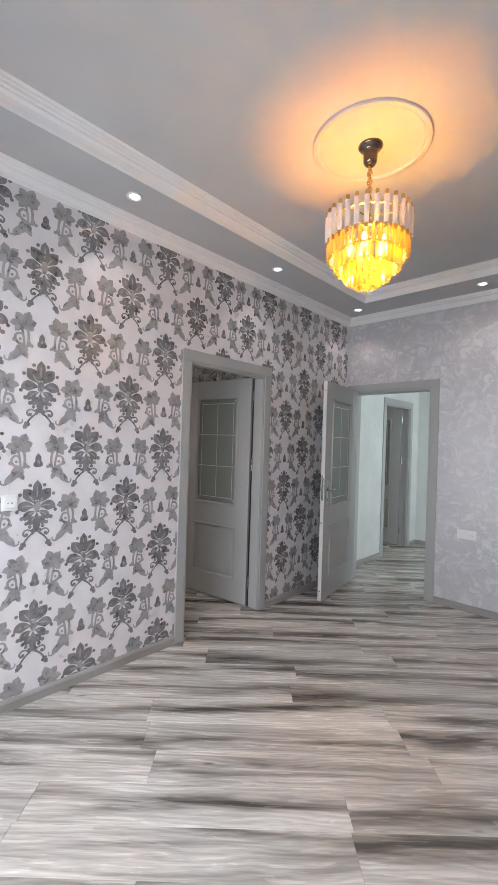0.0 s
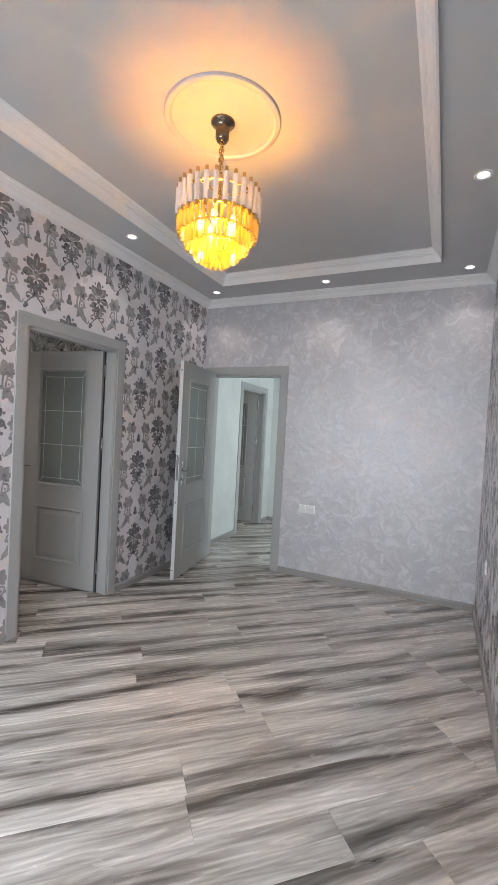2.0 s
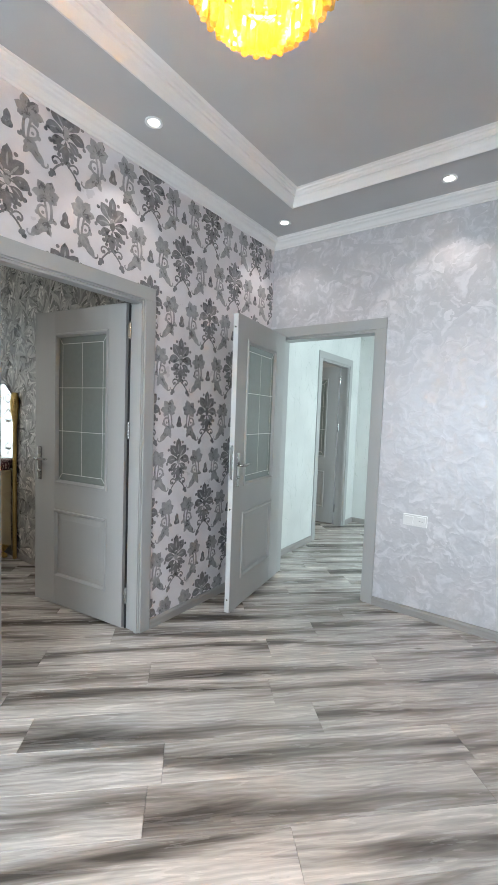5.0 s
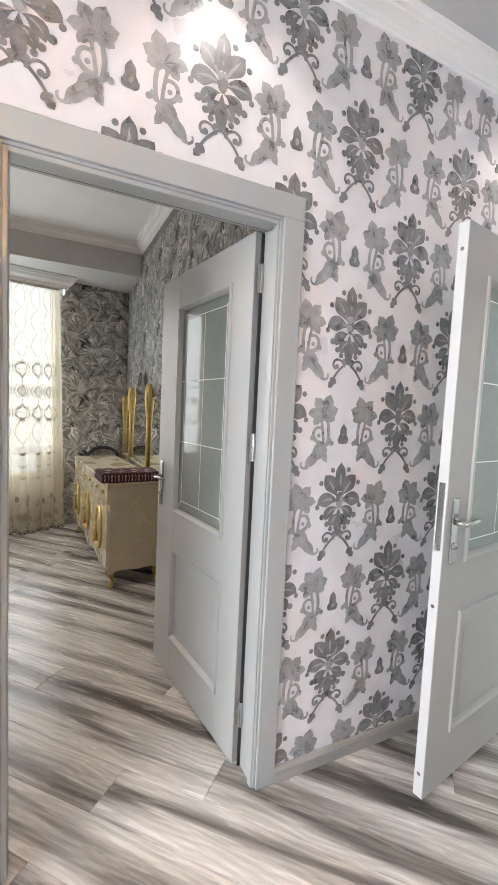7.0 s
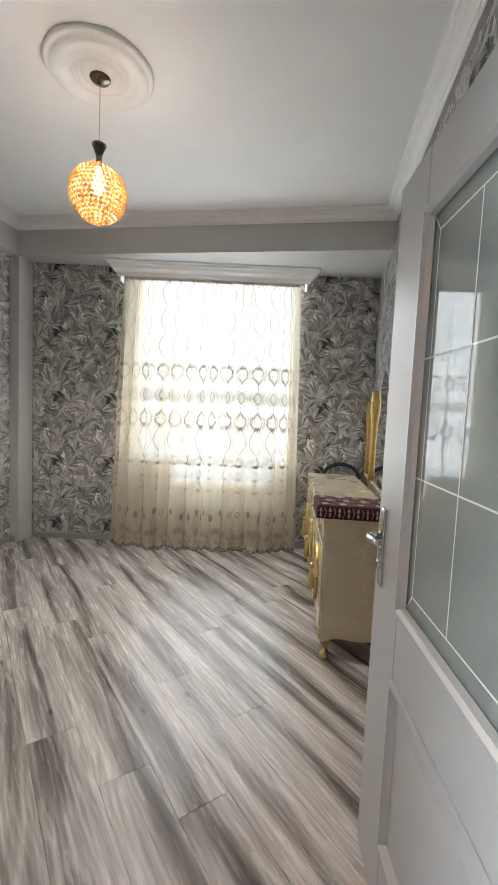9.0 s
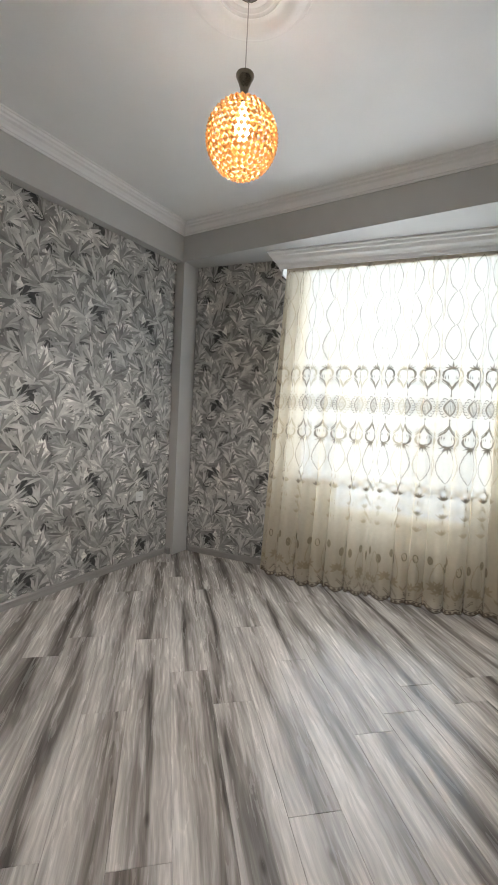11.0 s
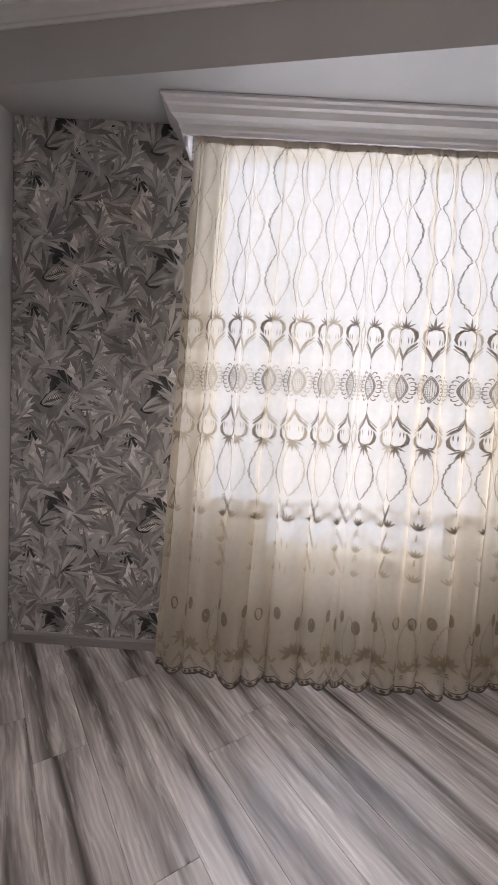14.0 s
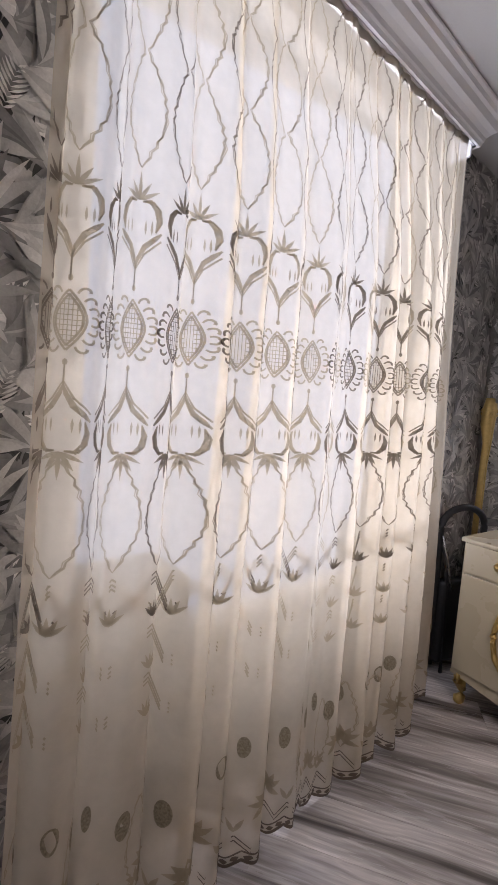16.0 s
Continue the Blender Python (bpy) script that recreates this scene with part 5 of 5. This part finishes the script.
for ring in range(1, 17, 2):
    th = math.pi * ring / 17
    rr, zz = 0.132 * math.sin(th), GZ + 0.134 * math.cos(th)
    tube(bm, [(rr * math.cos(2 * math.pi * i / 30), rr * math.sin(2 * math.pi * i / 30), zz) for i in range(30)], 0.0012, 4, True)
part("wire_cage", bm, M_GOLD, pendant)
bm = bmesh.new()
rows = lathe(bm, [(0.010, 2.578), (0.020, 2.53), (0.030, 2.49), (0.028, 2.465), (0.014, 2.445)], 16)
cap(bm, rows[-1])
part("bulb", bm, M_BULB, pendant, "lit warm bulb", smooth=True)
pl = new("pendant_glow", bpy.data.lights.new("pendant_glow", "POINT"))
pl.data.energy, pl.data.color, pl.data.shadow_soft_size = 27.0, (1.0, 0.90, 0.80), 0.04
pl.location = (PX, PY, 2.47)
# fill spot added below the closed bead globe to brighten the bedroom
down = new("pendant_bulb_light", bpy.data.lights.new("pendant_bulb_light", "SPOT"))
down.data.energy, down.data.color, down.data.shadow_soft_size = 46.0, (1.0, 0.94, 0.87), 0.05
down.data.spot_size, down.data.spot_blend = math.radians(165), 0.5
down.matrix_world = look((PX, PY, 2.285), (PX, PY, 0))

# ---------------------------------------------------------------- switches and sockets


def wall_plate(name, m, gangs, holes, label):
    """A plate in the x-z plane facing -y."""
    r = root(name, m, label, "socket" if holes else "switch")
    w = 0.082 * gangs
    bm = bmesh.new()
    add_box(bm, -w / 2, w / 2, -0.009, 0, -0.042, 0.042, bevel=0.004)
    part("plate", bm, M_PVC, r)
    for g in range(gangs):
        x = -w / 2 + 0.041 + 0.082 * g
        part("insert", boxed((x - 0.029, x + 0.029, -0.0125, -0.008, -0.029, 0.029), bevel=0.002), M_PVC, r)
        if g in holes:
            bm = bmesh.new()
            for dx in (-0.0095, 0.0095):
                tube(bm, [(x + dx, -0.012, 0), (x + dx, -0.0132, 0)], 0.0035, 8)
            part("pin_hole", bm, M_DARK, r)
    return r


wall_plate("wall_socket", pose(-0.855, YG, 0.690, 0, 0, 0), 2, (1,), "white double wall plate with one socket on the stucco wall")
wall_plate("light_switch", pose(XW, 1.075, 1.108, 0, 0, 90), 1, (0,), "white wall socket plate on the damask wall")
wall_plate("wall_socket", pose(XR, 3.70, 0.595, 0, 0, -90), 1, (0,), "white wall socket on the papered side wall")
wall_plate("wall_socket", pose(-5.022, YL, 0.600, 0, 0, 180), 1, (0,), "white wall socket on the leaf-papered wall")

# ---------------------------------------------------------------- dresser with mirror
DX0, DX1, DY0, DY1, DH = -5.785, -4.072, 2.805, 3.225, 0.818
dresser = root("dresser", pose(DX1, DY0, 0, 0, 0, 4.1), "cream lacquered dresser with gilt oval handles and carved gilt feet", "dresser")
DL, DD = DX1 - DX0, DY1 - DY0        # local x runs from -DL to 0, y from 0 (front) to DD
bm = bmesh.new()
add_box(bm, -DL, 0, 0, DD, 0.145, DH - 0.022, bevel=0.006)
part("body", bm, M_CREAM, dresser)
bm = bmesh.new()
add_box(bm, -DL - 0.012, 0.012, -0.016, DD + 0.002, DH - 0.022, DH, bevel=0.007)
part("top", bm, M_CREAM, dresser, "cream lacquered top with a rounded edge")


def apron(x0, x1, fn):
    """A wavy lower rail, drawn by fn(t) as its depth below the body."""
    bm = bmesh.new()
    n = 36
    up, lo = [], []
    for y in (-0.004, 0.014):
        up.append([bm.verts.new((x0 + (x1 - x0) * i / n, y, 0.16)) for i in range(n + 1)])
        lo.append([bm.verts.new((x0 + (x1 - x0) * i / n, y, 0.146 - fn(i / n))) for i in range(n + 1)])
    for i in range(n):
        bm.faces.new((up[0][i], lo[0][i], lo[0][i + 1], up[0][i + 1]))
        bm.faces.new((up[1][i + 1], lo[1][i + 1], lo[1][i], up[1][i]))
        bm.faces.new((lo[0][i], lo[1][i], lo[1][i + 1], lo[0][i + 1]))
    return bm


part("apron", apron(-DL, 0, lambda t: 0.035 * abs(math.sin(3 * math.pi * t)) ** 1.5 * 0.9 + 0.02 * math.exp(-((t - 0.5) / 0.08) ** 2)), M_CREAM, dresser)
bm = apron(0, DD, lambda t: 0.03 * (math.exp(-(t / 0.15) ** 2) + math.exp(-((t - 1) / 0.15) ** 2) + 0.5 * math.exp(-((t - 0.5) / 0.2) ** 2)))
bm.transform(pose(0.002, 0, 0, 0, 0, 90))
part("apron", bm, M_CREAM, dresser)
for x in (-DL + 0.05, -0.05):
    for y in (0.045, DD - 0.05):
        bm = bmesh.new()
        sx, sy = (-1 if x < -1 else 1), (-1 if y < 0.2 else 1)
        pts = [(x, y, 0.165), (x + sx * 0.012, y + sy * 0.012, 0.135), (x + sx * 0.016, y + sy * 0.016, 0.105), (x + sx * 0.004, y + sy * 0.004, 0.065), (x + sx * 0.002, y + sy * 0.002, 0.040), (x + sx * 0.012, y + sy * 0.012, 0.018), (x + sx * 0.016, y + sy * 0.016, 0.0)]
        tube(bm, pts, [0.042, 0.040, 0.030, 0.017, 0.016, 0.026, 0.020], 12)
        for k in range(5):
            a = math.pi * (k - 2) / 5
            tube(bm, [(x + sx * 0.03 * math.cos(a), y + sy * 0.02 + 0.03 * math.sin(a), 0.155), (x + sx * 0.035 * math.cos(a), y + sy * 0.02 + 0.03 * math.sin(a), 0.11)], [0.012, 0.004], 6)
        part("foot", bm, M_GILT, dresser, "carved gilt cabriole foot", smooth=True)
cw = DL / 3
for i in range(3):
    x0, x1 = -DL + i * cw + 0.008, -DL + (i + 1) * cw - 0.008
    xm = (x0 + x1) / 2
    part("drawer", boxed((x0, x1, -0.012, 0.0, 0.655, 0.795), bevel=0.004), M_CREAM, dresser)
    dr = part("cabinet_door", boxed((x0, x1, -0.012, 0.0, 0.175, 0.645), bevel=0.004), M_CREAM, dresser)
    for dx in (-0.12, 0.12):
        bm = bmesh.new()
        for k in range(6):
            a = math.pi * k / 3
            lathe(bm, [(0.002, 0.0), (0.010, 0.004), (0.002, 0.010)], 8, 0.012 * math.cos(a), 0.012 * math.sin(a))
        lathe(bm, [(0.002, 0.0), (0.011, 0.010), (0.008, 0.020), (0.001, 0.022)], 10)
        bm.transform(pose(xm + dx, -0.012, 0.725, 90))
        part("drawer_knob", bm, M_GILT, dresser, "gilt flower knob", smooth=True)
    bm = bmesh.new()
    ring = [(xm + 0.105 * math.cos(2 * math.pi * k / 40), -0.020, 0.415 + 0.165 * math.sin(2 * math.pi * k / 40)) for k in range(40)]
    tube(bm, ring, [0.011 + 0.004 * (k % 4 == 0) for k in range(40)], 8, True)
    part("oval_frame", bm, M_GILT, dr, "carved gilt oval frame")
    bm = bmesh.new()
    rows = lathe(bm, [(0.100, 0.012), (0.09, 0.020), (0.05, 0.030), (0.01, 0.034)], 32, sy=1.57)
    cap(bm, rows[-1])
    bm.transform(pose(xm, 0, 0.415, 90))
    part("oval_panel", bm, M_CREAM, dr, smooth=True)
    bm = bmesh.new()
    lathe(bm, [(0.004, 0.03), (0.018, 0.038), (0.020, 0.048), (0.008, 0.056), (0.001, 0.057)], 14)
    bm.transform(pose(xm, 0, 0.445, 90))
    kn = part("door_knob", bm, M_GILT, dr, "gilt knob with a tassel", smooth=True)
    bm = bmesh.new()
    tube(bm, [(xm, -0.046, 0.44), (xm + 0.004, -0.048, 0.405), (xm + 0.003, -0.046, 0.37), (xm + 0.002, -0.046, 0.30)], [0.004, 0.008, 0.016, 0.021], 10)
    part("tassel", bm, M_GILT, dr, "cream and gold tassel", smooth=True)


# triple mirror on the dresser
mirror = root("triple_mirror", pose(-5.05, 3.212, DH), "three-winged dressing mirror with gilt scrolled posts", "mirror")


def mirror_wing(w, top, m, label):
    """A scalloped glass from x = -w/2 to w/2 standing on z = 0."""
    bm = bmesh.new()
    n = 40
    front, backs = [], []
    for i in range(n + 1):
        t = i / n
        front.append((-w / 2 + w * t, top(t)))
    for y, store in ((-0.004, 1), (0.004, 0)):
        lo = [bm.verts.new((x, y, 0.002)) for x, z in front]
        hi = [bm.verts.new((x, y, z)) for x, z in front]
        backs.append((lo, hi))
        for i in range(n):
            q = (lo[i], lo[i + 1], hi[i + 1], hi[i])
            bm.faces.new(q if store else q[::-1])
    for i in range(n):
        bm.faces.new((backs[0][1][i], backs[0][1][i + 1], backs[1][1][i + 1], backs[1][1][i]))
    bm.transform(m)
    return part("glass", bm, M_MIRROR, mirror, label)


def post(m, h, foot=0.0):
    """A gilt post with a scrolled head; foot: how far it runs down behind the dresser."""
    bm = bmesh.new()
    pts = [(0, -0.012, -foot), (0.0, -0.012, h * 0.45), (0.006, -0.012, h * 0.62), (-0.004, -0.012, h * 0.78), (0.0, -0.012, h * 0.90), (0.002, -0.012, h)]
    tube(bm, pts, [0.018, 0.017, 0.020, 0.034, 0.036, 0.024], 10)
    tube(bm, [(0.03 * math.cos(a / 3), -0.03, h * 0.88 + 0.03 * math.sin(a / 3)) for a in range(0, 19)], 0.008, 6)
    tube(bm, [(0.012 * math.cos(a / 2), -0.034, h * 0.88 + 0.012 * math.sin(a / 2)) for a in range(0, 12)], 0.006, 6)
    bm.transform(m)
    return part("post", bm, M_GILT, mirror, "gilt scrolled post", smooth=True)


def arch(t):
    return 0.74 + 0.20 * math.exp(-((t - 0.5) / 0.20) ** 2) + 0.05 * (abs(2 * t - 1) ** 3) - 0.03


mirror_wing(0.84, arch, pose(0, 0, 0), "tall scalloped centre mirror")
wing = pose(0.46, 0, 0, 0, 0, 3) @ pose(0.27, 0, 0)
mirror_wing(0.54, lambda t: 0.66 + 0.12 * math.exp(-((t - 0.62) / 0.22) ** 2), wing, "scalloped side mirror")
wing2 = pose(-0.46, 0, 0, 0, 0, -3) @ pose(-0.27, 0, 0)
mirror_wing(0.54, lambda t: 0.66 + 0.12 * math.exp(-((t - 0.38) / 0.22) ** 2), wing2, "scalloped side mirror")
for x in (-0.43, 0.43):
    post(pose(x, 0, 0), 0.78)
post(wing @ pose(0.28, 0, 0), 0.70, DH - 0.001)
post(wing2 @ pose(-0.28, 0, 0), 0.70, DH - 0.001)
part("base_rail", boxed((-0.84, 0.84, -0.018, 0.012, 0.0, 0.02), bevel=0.004), M_CREAM, mirror)

# folded cloth on the near end of the dresser
runner = root("folded_cloth", pose(DX1 - 0.13, (DY0 + DY1) / 2 - 0.03, DH, 0, 0, 4.1) @ Matrix.Diagonal((1, 1, 1.4, 1)), "folded dark red patterned cloth lying on the dresser", "cloth")
rc = random.Random(3)
for k, (x0, x1, z0, z1) in enumerate(((-0.17, 0.128, 0.0, 0.018), (-0.165, 0.135, 0.017, 0.034), (-0.172, 0.124, 0.033, 0.050))):
    bm = bmesh.new()
    n = 30
    grid = []
    for side in (0, 1):
        grid.append([[bm.verts.new((x0 + (x1 - x0) * i / n, -0.245 + 0.46 * j / n, (z1 if side else z0) + (0.003 * math.sin(i * 0.7 + k) * math.sin(j * 0.5) if side else 0) - (0.007 if side and i in (0, n) or side and j in (0, n) else 0))) for j in range(n + 1)] for i in range(n + 1)])
    for i in range(n):
        for j in range(n):
            a = grid[1]
            bm.faces.new((a[i][j], a[i + 1][j], a[i + 1][j + 1], a[i][j + 1]))
            a = grid[0]
            bm.faces.new((a[i][j + 1], a[i + 1][j + 1], a[i + 1][j], a[i][j]))
    for i in range(n):
        for a, b in (((i, 0), (i + 1, 0)), ((i + 1, n), (i, n)), ((0, i + 1), (0, i)), ((n, i), (n, i + 1))):
            bm.faces.new((grid[0][a[0]][a[1]], grid[0][b[0]][b[1]], grid[1][b[0]][b[1]], grid[1][a[0]][a[1]]))
    part("fold", bm, M_CLOTH, runner, smooth=True)
mo = Shapes()
for i in range(3):
    for j in range(5):
        x, y = -0.11 + 0.10 * i, -0.20 + 0.098 * j + 0.03 * (i % 2)
        for a in range(8):
            mo.leaf(x, y, 45 * a + 20 * (i + j), 0.036 if (i + j) % 2 else 0.028, 0.010, 50, 4)
            mo.disc(x + 0.043 * math.cos(a), y + 0.043 * math.sin(a), 0.004, 0.004, 6)
me = bpy.data.meshes.new("woven_motif")
me.from_pydata([(x, y, 0.0545 + n * 1e-6) for x, y, n in mo.v], [], mo.f)
me.materials.append(M_CLOTH_LIGHT)
o = new("woven_motif", me)
o.parent = runner
mo = Shapes()
for j in range(9):
    y = -0.225 + 0.05 * j
    mo.leaf(y, 0.026, 90, 0.02, 0.014, 0, 4)
    mo.leaf(y, 0.026, -90, 0.02, 0.014, 0, 4)
    mo.strip([(y + 0.02, 0.006), (y + 0.03, 0.026), (y + 0.02, 0.046)], [0.004] * 3)
me = bpy.data.meshes.new("woven_motif")
me.from_pydata([(0.138, x, z) for x, z, n in mo.v], [], mo.f)
me.materials.append(M_CLOTH_LIGHT)
o = new("woven_motif", me)
o.parent = runner

# dark folded chair in the corner behind the dresser
stand = root("folded_chair", pose(-5.985, 2.985, 0, 0, 0, 82), "black folded chair with an arched tube back, standing in the corner", "chair")
bm = bmesh.new()
arc = [(0.165 * math.cos(math.pi * k / 18), 0, 0.785 + 0.110 * math.sin(math.pi * k / 18)) for k in range(19)]
tube(bm, [(0.145, 0, 0.02), (0.16, 0, 0.55)] + arc + [(-0.16, 0, 0.55), (-0.145, 0, 0.02)], 0.019, 12)
part("back_frame", bm, M_DARK, stand, "black padded tube arch", smooth=True)
bm = bmesh.new()
add_box(bm, -0.155, 0.155, -0.055, 0.02, 0.04, 0.50, bevel=0.025)
part("seat", bm, M_DARK, stand, "black padded seat, folded up", smooth=True)
bm = bmesh.new()
tube(bm, [(-0.172, -0.024, 0.748), (-0.150, -0.052, 0.63), (-0.120, -0.070, 0.465)], 0.006, 8)
part("rod", bm, M_STEEL, stand, "thin bright steel rod", smooth=True)
for x in (-0.13, 0.13):
    bm = bmesh.new()
    tube(bm, [(x, -0.068, 0.0), (x, -0.062, 0.30), (x, -0.03, 0.62), (x * 1.3, 0, 0.72)], 0.010, 8)
    part("leg", bm, M_DARK, stand, smooth=True)

# ---------------------------------------------------------------- floor boards
structure("subfloor", boxed((-6.6, 1.5, -0.9, 7.3, -0.12, -0.009)), M_PLAIN, "bare slab under the laminate", "floor")
FLOOR = tagged(new("floor"), "grey oak laminate floor laid diagonally in staggered boards", "floor", kind="structure")
ANG, BW, BL = math.radians(43.4), 0.197, 1.285
fc, fs = math.cos(ANG), math.sin(ANG)
JOINTS = {0: -1.295, 1: -0.906, -2: -0.868, -1: -0.604, 2: -1.62, 3: -1.725, -13: 0.88, -8: 0.741}   # ends of some rows of boards
AREA = [((1, 0), -6.35), ((-1, 0), -1.40), ((0, 1), -0.72), ((0, -1), -7.15), ((0.9867, 0.1628), 0.9867 * QX + 0.1628 * QY - 0.12)]


def board_shape(poly):
    """A board from its outline: a top set in by a small bevel, and sides."""
    me = bpy.data.meshes.new("floor_board")
    n = len(poly)
    cx, cy = sum(p[0] for p in poly) / n, sum(p[1] for p in poly) / n
    out = [(x, y) for x, y in poly]

    def inset(d):
        r = []
        for i in range(n):
            a, p, b = Vector(out[i - 1]), Vector(out[i]), Vector(out[(i + 1) % n])
            d1, d2 = (p - a).normalized(), (b - p).normalized()
            n1, n2 = Vector((-d1.y, d1.x)), Vector((-d2.y, d2.x))
            q = p + d * (n1 + n2) / max(0.3, 1 + n1.dot(n2))
            r.append((q.x, q.y))
        return r
    top, edge = inset(0.0013), inset(0.0005)
    v = [(x, y, 0.0) for x, y in top] + [(x, y, -0.0012) for x, y in edge] + [(x, y, -0.008) for x, y in edge]
    f = [tuple(range(n))]
    for k in range(n):
        j = (k + 1) % n
        f += [(k, n + k, n + j, j), (n + k, 2 * n + k, 2 * n + j, n + j)]
    me.from_pydata(v, [], f)
    me.materials.append(M_FLOOR)
    return me


def clip(poly, nrm, lim):
    res = []
    for i, p in enumerate(poly):
        q = poly[(i + 1) % len(poly)]
        a, b = p[0] * nrm[0] + p[1] * nrm[1] - lim, q[0] * nrm[0] + q[1] * nrm[1] - lim
        if a >= 0:
            res.append(p)
        if a * b < 0:
            k = a / (a - b)
            res.append((p[0] + k * (q[0] - p[0]), p[1] + k * (q[1] - p[1])))
    return res


rng = random.Random(11)
whole = board_shape([(0, 0), (BL, 0), (BL, BW), (0, BW)])
for row in range(-26, 32):
    v0 = 3.985 + row * BW
    shift = JOINTS.get(row, rng.uniform(0, BL)) % BL
    for col in range(-8, 9):
        u0 = shift + col * BL
        corner = [(u0, v0), (u0 + BL, v0), (u0 + BL, v0 + BW), (u0, v0 + BW)]
        poly = [(u * fc - v * fs, u * fs + v * fc) for u, v in corner]
        kept = poly
        for nrm, lim in AREA:
            kept = clip(kept, nrm, lim) if kept else kept
        if len(kept) < 3:
            continue
        loc = [((x * fc + y * fs) - u0, (-x * fs + y * fc) - v0) for x, y in kept]
        area = 0.5 * abs(sum(a[0] * b[1] - b[0] * a[1] for a, b in zip(loc, loc[1:] + loc[:1])))
        if area < 0.002:
            continue
        me = whole if area > BL * BW * 0.9999 else board_shape(loc)
        ob = new("floor_board", me)
        ob.parent = FLOOR
        ob.matrix_world = pose(u0 * fc - v0 * fs, u0 * fs + v0 * fc, 0, 0, 0, 43.4)
